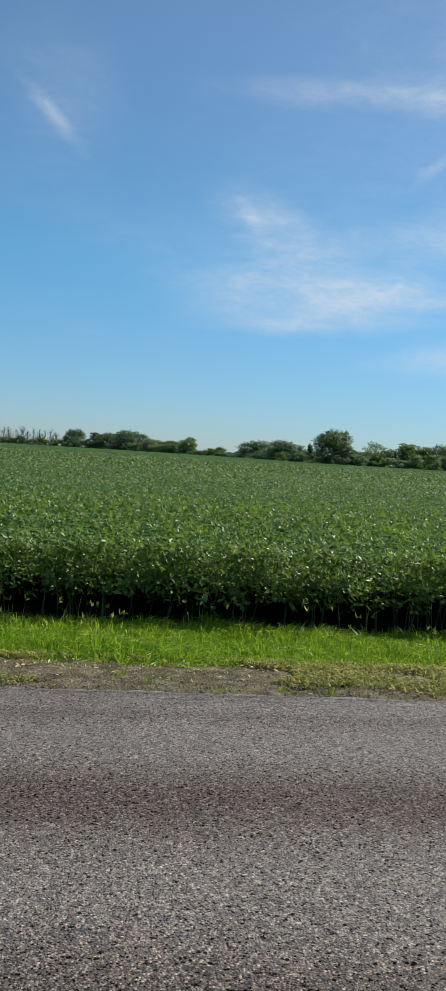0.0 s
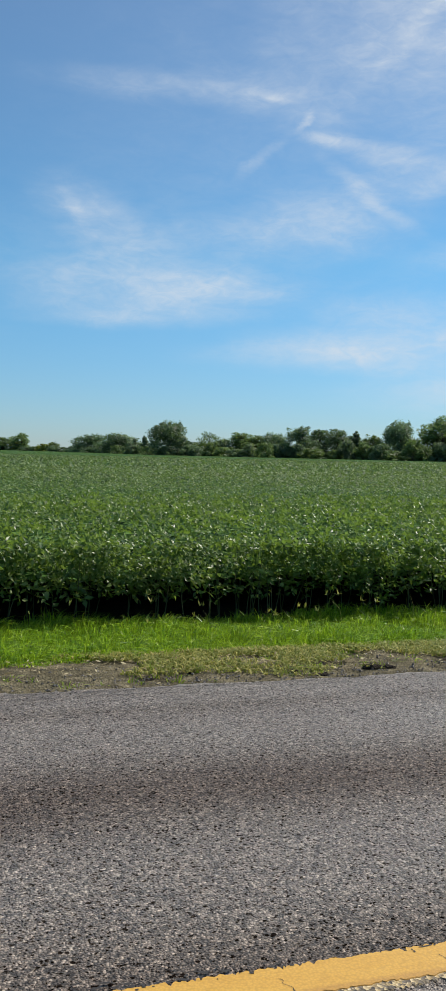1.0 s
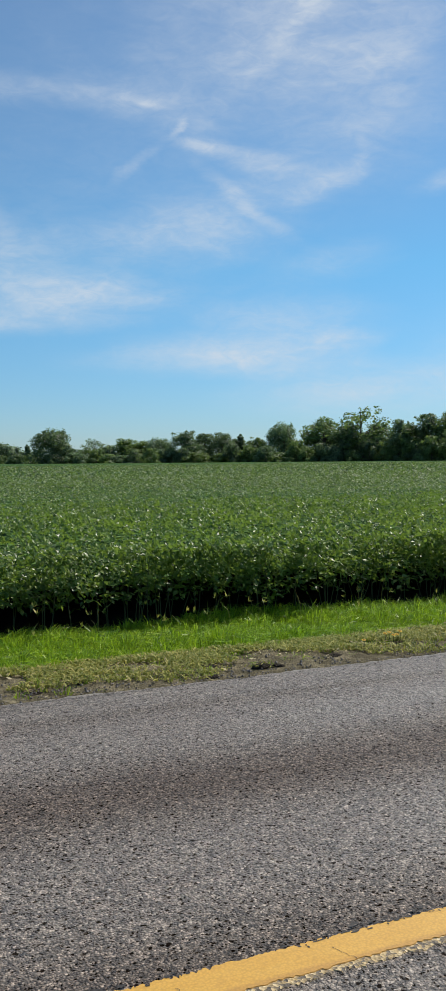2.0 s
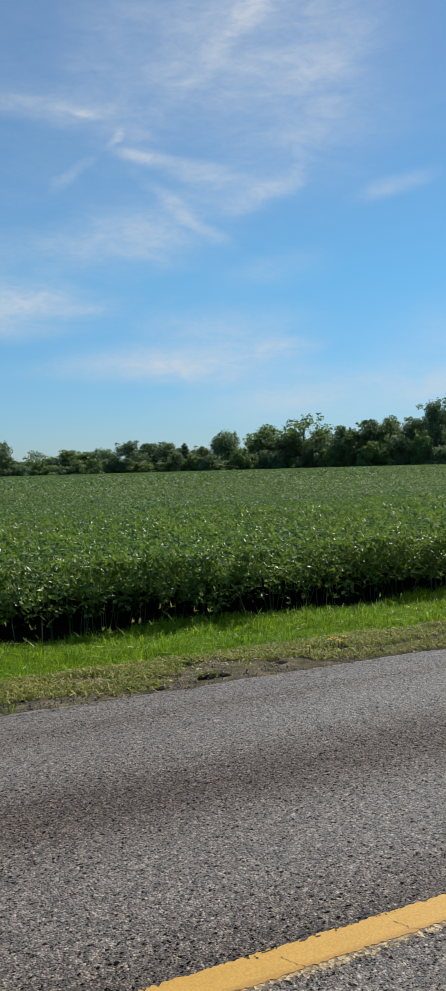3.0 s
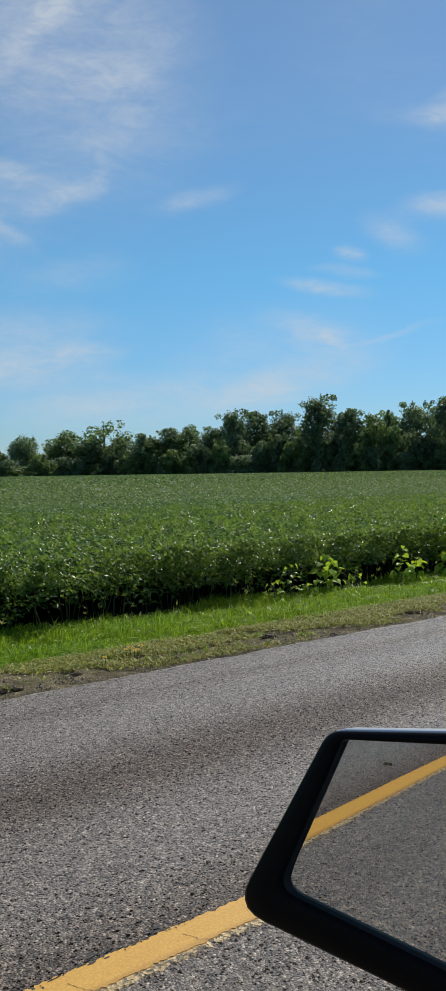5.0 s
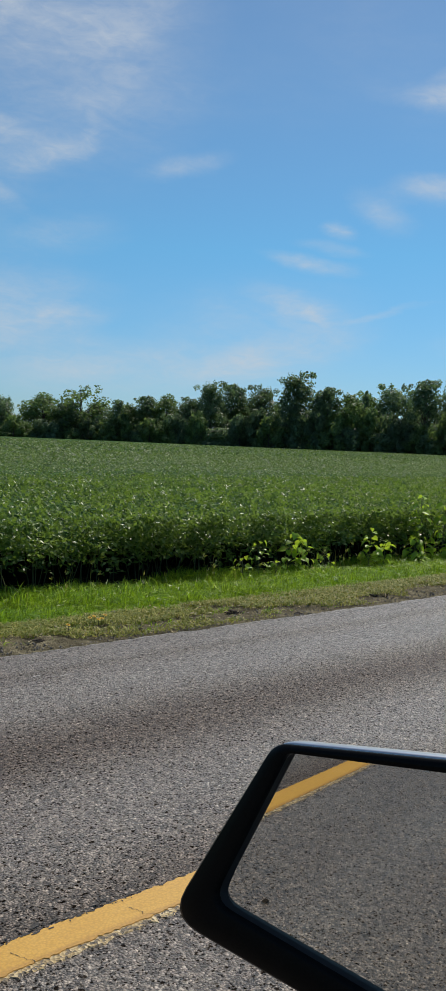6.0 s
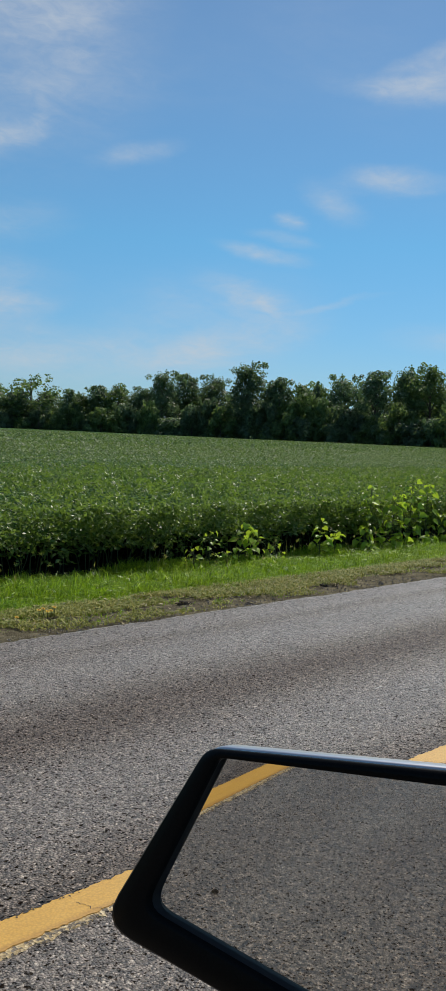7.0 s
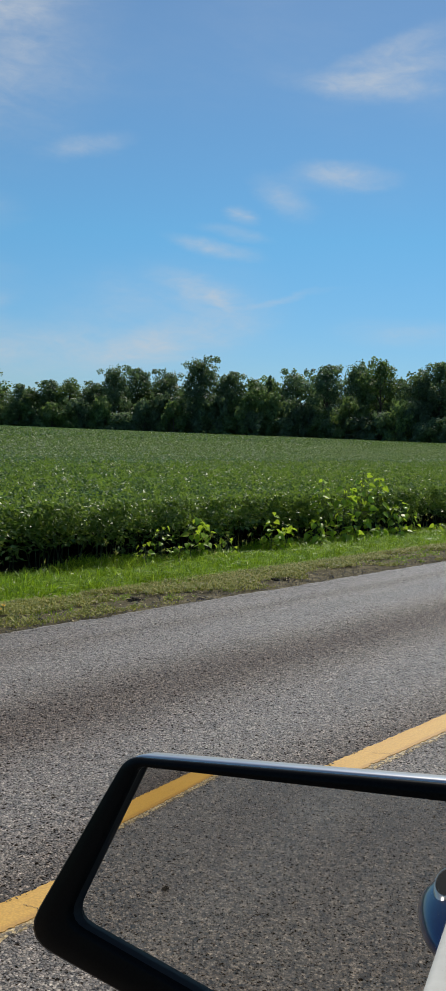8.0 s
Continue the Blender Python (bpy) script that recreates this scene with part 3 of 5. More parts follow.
def strip(name, lo, hi, z, mat):
    n = len(lx)
    v = np.concatenate([np.stack([lx, lo, np.full(n, 0.0005)], 1), np.stack([lx, lo + 0.004, np.full(n, z)], 1),
                        np.stack([lx, hi - 0.004, np.full(n, z)], 1), np.stack([lx, hi, np.full(n, 0.0005)], 1)])
    a = np.arange(n - 1)
    q = np.concatenate([np.stack([a + r * n, a + 1 + r * n, a + 1 + (r + 1) * n, a + (r + 1) * n], 1) for r in range(3)])
    return new(name, mesh_of(name, v, [q], mat))


tagged(strip("centre_line", low_e, far_e, 0.0055, PAINT), "thick yellow painted centre line on the asphalt", "road marking", kind="structure")
tagged(strip("centre_line_worn_edge", worn_e, low_e + 0.01, 0.003, WORN), "worn pale edge of an older painted line", "road marking", kind="structure")
# ---- soybean field ----
TOP = 0.66


def row_front(x):
    """The uneven front of the crop, where the first row stands."""
    return 8.72 + 0.10 * value_noise(x * 1.3, x * 0, 31) + 0.07 * value_noise(x * 5, x * 0, 32)


def crop_top(x, y):
    near = np.exp(-np.clip(y - row_front(x), 0, 9) / 0.45)
    return TOP + 0.05 * value_noise(x * 0.9, y * 0.9, 33, 2) + (0.05 + 0.05 * near) * value_noise(x * 4.5, y * 4.5, 34, 2) - 0.22 * near


def trifoliate(rng, centre, normal, size):
    """Three leaflets round each centre."""
    n = len(centre)
    head = rng.normal(size=(n, 3))
    normal = unit(normal)
    d = unit(head - normal * np.sum(head * normal, axis=1, keepdims=True))
    s = np.cross(normal, d)
    out = []
    for turn in (0.0, 1.75, -1.75):
        h = d * np.cos(turn) + s * np.sin(turn)
        tilt = normal + rng.normal(size=(n, 3)) * 0.35
        L = size * rng.uniform(0.85, 1.2, n)
        out.append(leaves(rng, centre + h * size[:, None] * 0.12, tilt, L, L * rng.uniform(0.24, 0.32, n), heading=h))
    return join(out)


def wedge(rng, count, y0, y1, left=0.22, right=2.0, pad=2.5):
    """Random places in the part of the field seen from the road."""
    y = np.sqrt(rng.uniform(y0 ** 2, y1 ** 2, count))
    x = -left * y - pad + rng.uniform(0, 1, count) * ((left + right) * y + 2 * pad)
    return x, y


rng = np.random.default_rng(11)
chunks = []
# front wall of leaves
n = 13500
x = rng.uniform(-5, 22, n)
u = rng.uniform(0, 1, n) ** 0.40
keep = value_noise(x * 8, u * 5, 37, 3) > -0.22 - 0.9 * np.clip(u - 0.75, 0, 1)
x, u = x[keep], u[keep]
n = len(x)
z = ground_z(9.2) + 0.34 + u * (TOP - 0.06) - rng.exponential(0.035, n)
y = row_front(x) + 0.40 * (1 - u) ** 0.9 + rng.uniform(-0.05, 0.35, n)
norm = np.stack([rng.normal(0.35, 0.7, n), -0.3 + rng.normal(0, 0.7, n), 0.7 + rng.normal(0, 0.4, n)], 1)
chunks.append(trifoliate(rng, np.stack([x, y, z], 1), norm, rng.uniform(0.042, 0.080, n)))
# leaves in the shade behind the first row
n = 5000
x = rng.uniform(-6, 26, n)
y = row_front(x) + rng.uniform(0.45, 1.6, n)
z = ground_z(9.2) + 0.22 + rng.uniform(0, 0.58, n)
norm = np.stack([rng.normal(0.1, 0.6, n), rng.normal(-0.4, 0.5, n), rng.normal(0.6, 0.4, n)], 1)
chunks.append(trifoliate(rng, np.stack([x, y, z], 1), norm, rng.uniform(0.05, 0.09, n)))
# the closed upper layer of the first rows, which shades the soil below
n = 13000
x = rng.uniform(-5, 22, n)
y = row_front(x) + rng.uniform(0.12, 2.4, n)
z = crop_top(x, y) - rng.uniform(0.22, 0.50, n)
norm = np.stack([rng.normal(0.3, 0.35, n), rng.normal(0.0, 0.35, n), np.full(n, 0.9)], 1)
chunks.append(trifoliate(rng, np.stack([x, y, z], 1), norm, rng.uniform(0.060, 0.095, n)))
# canopy close by
n = 36000
x, y = wedge(rng, n, 8.9, 17.0)
keep = y > row_front(x)
x, y = x[keep], y[keep]
n = len(x)
z = crop_top(x, y) - rng.exponential(0.11, n) + 0.06
norm = np.stack([rng.normal(0.25, 0.85, n), rng.normal(-0.1, 0.85, n), np.full(n, 0.7)], 1)
chunks.append(trifoliate(rng, np.stack([x, y, z], 1), norm, rng.uniform(0.042, 0.074, n)))
near_crop = new("soybean_crop", mesh_of("soybean_crop", *[(v, [f]) for v, f in [join(chunks)]][0], BEAN))
tagged(near_crop, "dense dark green soybean plants along the field edge", "soybean crop", kind="stuff")

# stalks and petioles in the shade of the first row
sv, sq, at = [], [], 0
for i in range(300):
    px = rng.uniform(-5, 22)
    py = float(row_front(np.array([px]))[0]) + rng.uniform(0.35, 0.8)
    base = np.array([px, py, ground_z(py) - 0.02])
    tip = base + np.array([rng.normal(0, 0.08), rng.normal(-0.06, 0.08), rng.uniform(0.5, 0.85)])
    v, q = tube([base, (base + tip) / 2 + rng.normal(0, 0.015, 3), tip], [0.006, 0.005, 0.003], 4)
    sv.append(v)
    sq.append(q + at)
    at += len(v)
stalks = new("soybean_stalks", mesh_of("soybean_stalks", np.concatenate(sv), [np.concatenate(sq)], STEM))
tagged(stalks, "thin green-brown soybean stalks standing in the soil", "soybean stalk", kind="stuff")

# middle distance and far field
chunks = []
n = 260000
x, y = wedge(rng, n, 13.0, 46.0)
z = crop_top(x, y) - rng.exponential(0.05, n) + 0.04
norm = np.stack([rng.normal(0.15, 0.5, n), rng.normal(-0.05, 0.5, n), np.full(n, 0.9)], 1)
L = rng.uniform(0.055, 0.092, n) * np.clip(y / 26, 0.8, 1.6)
chunks.append(leaves(rng, np.stack([x, y, z], 1), norm, L, L * 0.34, five=False))
n = 150000
x, y = wedge(rng, n, 45.0, 130.0)
z = TOP + 0.06 * value_noise(x * 0.5, y * 0.5, 35, 2) - rng.exponential(0.05, n) + 0.06
norm = np.stack([rng.normal(0.15, 0.6, n), rng.normal(-0.1, 0.6, n), np.full(n, 0.8)], 1)
L = rng.uniform(0.12, 0.22, n)
chunks.append(leaves(rng, np.stack([x, y, z], 1), norm, L, L * 0.36, five=False))
v, f = join(chunks)
far_crop = new("soybean_crop", mesh_of("soybean_crop_far", v, [f], FAR_BEAN))
tagged(far_crop, "even green soybean leaves covering the field into the distance", "soybean crop", kind="stuff")

# opaque sheet under the leaves, its hidden near part added to shade soil
cy = np.concatenate([np.arange(9.35, 20, 0.22), np.arange(20, 60, 1.0), np.arange(60, 200, 6.0), [260, 400, 700, 1200]])
cx = np.concatenate([[-900, -300, -120], np.arange(-60, -6, 3.0), np.arange(-6, 40, 0.3), np.arange(40, 130, 3.0), [160, 220, 300, 450, 700]])


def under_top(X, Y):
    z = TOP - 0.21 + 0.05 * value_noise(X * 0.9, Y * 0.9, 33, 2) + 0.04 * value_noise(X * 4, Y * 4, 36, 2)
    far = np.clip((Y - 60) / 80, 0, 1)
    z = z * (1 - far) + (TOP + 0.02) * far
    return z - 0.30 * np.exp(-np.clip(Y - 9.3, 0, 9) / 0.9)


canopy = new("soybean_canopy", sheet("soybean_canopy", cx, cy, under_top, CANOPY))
tagged(canopy, "green sheet closing the wide field's soybean canopy, its hidden near part shading the soil", "soybean field", kind="stuff")


# ---- roadside grass ----
def blades(rng, x, y, z, height, width, lean):
    """Grass blades: each a bent strip of five points."""
    n = len(x)
    a = rng.uniform(0, 2 * np.pi, n)
    d = np.stack([np.cos(a), np.sin(a), np.zeros(n)], 1)
    s = np.stack([-np.sin(a), np.cos(a), np.zeros(n)], 1)
    bend = (lean * rng.uniform(0.3, 1.4, n))[:, None]
    base = np.stack([x, y, z], 1)
    h, w = height[:, None], width[:, None]
    up = np.array([[0, 0, 1.0]])
    mid = base + up * h * 0.6 + d * h * bend * 0.3
    tip = base + up * h * (1 - 0.25 * bend) + d * h * bend
    v = np.stack([base - s * w * 0.5, base + s * w * 0.5, mid + s * w * 0.42, mid - s * w * 0.42, tip], 1)
    k = np.arange(n)[:, None] * 5
    tri = np.concatenate([k + np.array([[0, 1, 2]]), k + np.array([[0, 2, 3]]), k + np.array([[3, 2, 4]])])
    return v.reshape(-1, 3), tri


def tufts(rng, x, y, height, per, width, spread, lean):
    """Tufts of grass at x, y: blades that spring from one root and arch outwards, a little more downwind."""
    n = len(x)
    k = np.repeat(np.arange(n), per)
    m = len(k)
    a = rng.uniform(0, 2 * np.pi, m)
    out = rng.uniform(0.1, 1.0, m)
    d = np.stack([np.cos(a) * out + 0.25, np.sin(a) * out, np.zeros(m)], 1)
    bx, by = x[k] + np.cos(a) * spread * out, y[k] + np.sin(a) * spread * out
    base = np.stack([bx, by, ground_z(by) - 0.005], 1)
    h = (height[k] * rng.uniform(0.45, 1.15, m))[:, None]
    w = (width * rng.uniform(0.6, 1.3, m))[:, None]
    bend = (lean * rng.uniform(0.3, 1.2, m))[:, None]
    side = unit(np.stack([-d[:, 1], d[:, 0], np.zeros(m)], 1) + rng.normal(0, 0.5, (m, 3)) * np.array([[1, 1, 0.3]]))
    up = np.array([[0, 0, 1.0]])
    mid = base + up * h * 0.62 + d * h * bend * 0.35
    tip = base + up * h * (1.0 - 0.30 * bend) + d * h * bend * 1.05
    v = np.stack([base - side * w * 0.4, base + side * w * 0.4, mid + side * w * 0.5, mid - side * w * 0.5, tip], 1)
    i = np.arange(m)[:, None] * 5
    return v.reshape(-1, 3), np.concatenate([i + np.array([[0, 1, 2]]), i + np.array([[0, 2, 3]]), i + np.array([[3, 2, 4]])])


rng = np.random.default_rng(12)
chunks = []
n = 8000
x = rng.uniform(-4, 18.5, n)
y = 6.35 + 2.75 * rng.uniform(0, 1, n) ** 0.95
edge_in = 6.60 + 0.13 * value_noise(x * 1.1, x * 0, 41) + 0.08 * value_noise(x * 5, x * 0, 42)
keep = (y > edge_in + rng.exponential(0.04, n) - 0.06) & (y < 9.05 + 0.12 * value_noise(x * 2, x * 0, 43))
x, y, edge_in = x[keep], y[keep], edge_in[keep]
lush = np.clip(0.5 + 0.5 * value_noise(x * 2.7, y * 2.7, 44), 0, 1)
h = rng.uniform(0.10, 0.23, len(x)) * (0.50 + 0.85 * lush) * np.clip(0.42 + (y - edge_in) * 1.3, 0.42, 1.0)
chunks.append(tufts(rng, x, y, h, 32, 0.0075, 0.05, 1.6))
# small tufts that have spread onto the dirt
n = 1500
x = rng.uniform(-4, 18.5, n)
y = 5.64 + 1.05 * rng.uniform(0, 1, n) ** 0.7
keep = value_noise(x * 2.3, y * 3.0, 49) + 0.9 * (y - 6.2) + 0.3 * np.clip((x - 0.8) / 1.5, 0, 1) > 0.0
x, y = x[keep], y[keep]
chunks.append(tufts(rng, x, y, rng.uniform(0.045, 0.10, len(x)), 12, 0.006, 0.03, 1.4))
# rank tufts along the back of the verge
n = 12000
x = rng.uniform(-4, 19, n)
y = 8.0 + 0.8 * rng.uniform(0, 1, n)
keep = value_noise(x * 2.6, y * 2.0, 47) + 0.35 * value_noise(x * 11, y * 9, 48) > 0.25
x, y = x[keep], y[keep]
n = len(x)
chunks.append(blades(rng, x, y, ground_z(y), rng.uniform(0.10, 0.28, n), rng.uniform(0.006, 0.013, n), rng.uniform(0.4, 1.5, n)))
n = 16000
x = rng.uniform(-5, 24, n)
y = 8.3 + 0.75 * rng.uniform(0, 1, n)
chunks.append(blades(rng, x, y, ground_z(y), rng.uniform(0.05, 0.15, n), rng.uniform(0.006, 0.012, n), rng.uniform(0.4, 1.4, n)))
# the same verge farther along the road, in coarser blades
n = 26000
x = np.where(rng.uniform(0, 1, n) < 0.3, rng.uniform(-70, -5, n), rng.uniform(18.5, 140, n))
y = rng.uniform(6.5, 8.8, n)
chunks.append(blades(rng, x, y, ground_z(y), rng.uniform(0.14, 0.30, n), rng.uniform(0.02, 0.04, n), np.full(n, 0.6)))
n = 24000
x = rng.uniform(-16, 16, n)
y = rng.uniform(-12, -4.6, n)
chunks.append(blades(rng, x, y, np.interp(y, [-12, -6, -3.95], [-0.30, -0.20, -0.04]), rng.uniform(0.12, 0.26, n), rng.uniform(0.015, 0.03, n), np.full(n, 0.7)))
v, f = join(chunks)
grass = new("roadside_grass", mesh_of("roadside_grass", v, [f], GRASS))
tagged(grass, "bright green unmown grass strip beside the road", "grass", kind="stuff")

chunks = []
n = 70000
x = rng.uniform(-4, 19, n)
y = 5.63 + 1.15 * rng.uniform(0, 1, n) ** 0.8
clump = value_noise(x * 2.1, y * 3.1, 45) + 0.75 * value_noise(x * 9, y * 9, 46)
keep = clump > 0.36 - 0.95 * (y - 6.0) - 0.1 * (y < 5.70) - 0.24 * np.clip((x - 0.8) / 1.5, 0, 1)
x, y = x[keep], y[keep]
n = len(x)
chunks.append(blades(rng, x, y, ground_z(y) + 0.035, rng.uniform(0.02, 0.06, n) * np.clip(0.6 + (y - 5.7), 0.6, 1.1), rng.uniform(0.006, 0.016, n), rng.uniform(0.8, 2.8, n)))
v, f = join(chunks)
short = new("shoulder_grass", mesh_of("shoulder_grass", v, [f], DRY))
tagged(short, "short yellowing grass and straw on the dirt shoulder", "grass", kind="stuff")

# seed stalks that stand above the grass before the dark crop
chunks, heads = [], []
n = 300
x = rng.uniform(-5, 22, n)
y = rng.uniform(7.7, 8.9, n)
chunks.append(blades(rng, x, y, ground_z(y), rng.uniform(0.22, 0.48, n), rng.uniform(0.0025, 0.0045, n), rng.uniform(0.1, 0.7, n)))
v, f = join(chunks)
tips = v.reshape(-1, 5, 3)[:, 4]
k = rng.uniform(0, 1, len(tips)) < 0.55
for j in range(5):
    p = tips[k] + rng.normal(0, 0.004, (k.sum(), 3))
    L = rng.uniform(0.03, 0.07, k.sum())
    heads.append(leaves(rng, p, rng.normal(size=p.shape), L, L * 0.14, heading=np.tile([[0.25, 0.0, 1.0]], (len(p), 1)) + rng.normal(0, 0.2, p.shape), five=False))
v, f = join([(v, f)] + heads)
seeds = new("seed_stalks", mesh_of("seed_stalks", v, [f], DRY))
tagged(seeds, "thin pale grass seed stalks standing above the verge", "grass", kind="stuff")


# ---- trees along the far side of the field ----
def build_tree(name, seed, height, width, leaf, mat, count, low=0.12, lobes=16, kind_label="", bare=False, cone=False):
    """A tree with its root at the origin: a tapered trunk with limbs, and a crown of many small clumps of leaves."""
    rng = np.random.default_rng(seed)
    tree = thing(name, kind_label, "tree", "trees along the field")
    tv, tq, at = [], [], 0

    def limb(points, radii, sides=6):
        nonlocal at
        v, q = tube(points, radii, sides)
        tv.append(v)
        tq.append(q + at)
        at += len(v)

    r0 = height * 0.018
    spine = [np.array([rng.normal(0, 0.01) * height * k, rng.normal(0, 0.01) * height * k, height * 0.92 * k]) for k in np.linspace(0, 1, 7)]
    limb(spine, np.linspace(r0, r0 * 0.15, 7), 7)
    centres, sizes = [], []
    for i in range(lobes):
        k = (i + rng.uniform(0.2, 0.8)) / lobes
        hz = low + (0.86 - low) * k
        a = i * 2.4 + rng.normal(0, 0.4)
        reach = width * 0.5 * ((1 - k) * 0.95 + 0.08 if cone else np.sqrt(max(0.10, 1 - (1.9 * k - 0.75) ** 2 * 0.72))) * rng.uniform(0.3, 1.0)
        end = np.array([math.cos(a) * reach, math.sin(a) * reach, height * hz])
        root = np.array([0, 0, height * max(0.08, hz - rng.uniform(0.12, 0.28))])
        mid = (root + end) / 2 + np.array([0, 0, -0.03 * height if cone else 0.02 * height])
        limb([root, mid, end], [r0 * 0.4, r0 * 0.25, r0 * 0.08], 5)
        if bare:
            for s in range(7):
                o = mid + (end - mid) * rng.uniform(0, 1)
                limb([o, o + np.array([rng.normal(0, 0.06), rng.normal(0, 0.06), rng.uniform(0.05, 0.16)]) * height], [r0 * 0.12, r0 * 0.04], 4)
        centres.append(end)
        sizes.append(width * (0.12 + 0.11 * rng.uniform()) * (0.7 if cone else 1.0))
    for k in range(1 if cone else 9):
        off = rng.normal(0, 0.0 if cone else 0.17, 2) * width
        centres.append(np.array([off[0], off[1], height * (0.93 if cone else rng.uniform(0.76, 0.95))]))
        sizes.append(width * (0.06 if cone else rng.uniform(0.05, 0.095)))
    part("trunk", mesh_of("trunk", np.concatenate(tv), [np.concatenate(tq)], BARK, True), BARK, tree)
    if bare:
        return tree
    centres, sizes = np.array(centres), np.array(sizes)
    pick = rng.choice(len(centres), count, p=sizes ** 2 / np.sum(sizes ** 2))
    d = unit(rng.normal(size=(count, 3)))
    rad = rng.uniform(0.35, 1.0, count) ** 0.5
    lump = 1 + 0.3 * np.sin(d[:, 0] * 5 + pick) * np.sin(d[:, 1] * 5 + pick * 2) * np.sin(d[:, 2] * 6)
    pos = centres[pick] + d * (sizes[pick] * rad * lump)[:, None] * np.array([[1, 1, 0.85]])
    # twigs that stick out of the outline
    out = rng.uniform(0, 1, count) < 0.06
    pos[out] += d[out] * rng.uniform(0.1, 0.35, (out.sum(), 1)) * sizes[pick][out][:, None]
    pos[:, 2] = np.maximum(pos[:, 2], 0.15)
    norm = d + rng.normal(0, 0.42, (count, 3)) + np.array([[0, 0, 0.25]])
    L = leaf * rng.uniform(0.6, 1.3, count)
    v, f = leaves(rng, pos, norm, L, L * 0.56, five=False)
    part("crown", mesh_of("crown", v, [f], mat), mat, tree)
    return tree


KINDS = {
    "broad": build_tree("tree", 101, 14, 13, 0.46, TREE, 11000, 0.04, 44, "dark green broad-leaved tree at the field's far edge"),
    "tall": build_tree("tree", 102, 18, 10, 0.42, TREE, 8000, 0.05, 30, "tall dark green tree in the wood behind the field"),
    "ash": build_tree("tree", 103, 17, 10, 0.40, LIGHT_TREE, 7600, 0.06, 28, "lighter green tree with a loose crown in the tree line"),
    "airy": build_tree("tree", 104, 15, 10, 0.42, LIGHT_TREE, 2600, 0.2, 26, "airy light green tree with a thin see-through crown"),
    "conifer": build_tree("conifer", 105, 14, 7, 0.38, TREE, 5000, 0.05, 30, "dark conical evergreen in the tree line", cone=True),
    "bush": build_tree("bush", 106, 6, 7.5, 0.45, TREE, 2600, 0.05, 12, "low dark green bush at the foot of the tree line"),
    "pale": build_tree("bush", 107, 6, 6.5, 0.42, YELLOW_TREE, 2200, 0.05, 12, "yellowish green bush before the dark trees"),
    "bare": build_tree("bare_tree", 108, 12, 6, 0.4, TREE, 0, 0.3, 16, "leafless grey dead tree on the horizon", bare=True),
    "tall_b": build_tree("tree", 109, 18, 12, 0.42, TREE, 8800, 0.05, 34, "large dark green tree with a lumpy crown"),
    "light_bush": build_tree("bush", 110, 6, 6.5, 0.42, LIGHT_TREE, 2200, 0.05, 12, "mid-green bush at the foot of the tree line"),
}
NATURAL = {"broad": (14, 13), "tall": (18, 10), "ash": (17, 10), "airy": (15, 10), "conifer": (14, 7), "bush": (6, 7.5), "pale": (6, 6.5), "bare": (12, 6),
           "tall_b": (18, 12), "light_bush": (6, 6.5)}
used = set()
tree_rng = np.random.default_rng(77)


def edge_distance(a):
    """How far off the field's end is, by the bearing from the road."""
    return float(np.interp(a, [-30, -9, -2, 3, 7.5, 10, 12.6, 50, 64, 80], [900, 650, 560, 430, 330, 265, 235, 225, 200, 190]))


def stand(kind, bearing, top, width, back=0.0):
    """Stands a tree on a bearing, with its top at an elevation and its crown some degrees wide."""
    r = edge_distance(bearing) + back
    a = radians(bearing)
    h = r * math.tan(radians(top)) + 1.52 - FIELD_Z
    w = 2 * r * math.tan(radians(width) / 2)
    nh, nw = NATURAL[kind]
    m = Matrix.Translation((r * math.sin(a), r * math.cos(a), FIELD_Z)) @ Matrix.Rotation(tree_rng.uniform(0, 6.28), 4, "Z")
    sx = w / nw * (1.15 if kind in ("conifer", "bare", "pale", "bush", "light_bush") else 1.2 if kind == "broad" else 1.5)
    m = m @ Matrix.Diagonal((sx, sx, h / nh * 1.03, 1))
    if kind in used:
        sc = KINDS[kind].scale
        return copy_thing(KINDS[kind], m @ Matrix.Diagonal((1 / sc.x, 1 / sc.y, 1 / sc.z, 1)))
    used.add(kind)
    KINDS[kind].matrix_world = m
    return KINDS[kind]


TREES_WEST = [("bare", -8.3, 1.05, 0.7), ("bare", -7.4, 1.1, 0.7), ("bare", -6.4, 1.0, 0.6), ("bare", -9.3, 1.0, 0.8), ("bare", -5.4, 0.85, 0.5),
              ("broad", -4.2, 1.05, 1.3), ("tall", -2.9, 0.98, 0.7), ("broad", -1.9, 0.95, 1.6), ("broad", -0.6, 1.15, 2.1), ("broad", 0.9, 0.7, 1.7),
              ("ash", 2.0, 0.72, 1.5), ("ash", 3.2, 1.0, 1.0), ("pale", 2.9, 0.5, 1.0), ("pale", 4.6, 0.35, 1.2), ("ash", 5.1, 0.5, 0.6)]
for i in range(14):
    TREES_WEST.append(("bare", -10.0 + 0.36 * i, 0.75 + 0.35 * ((i * 7) % 5) / 4, 0.55 + 0.2 * (i % 3)))
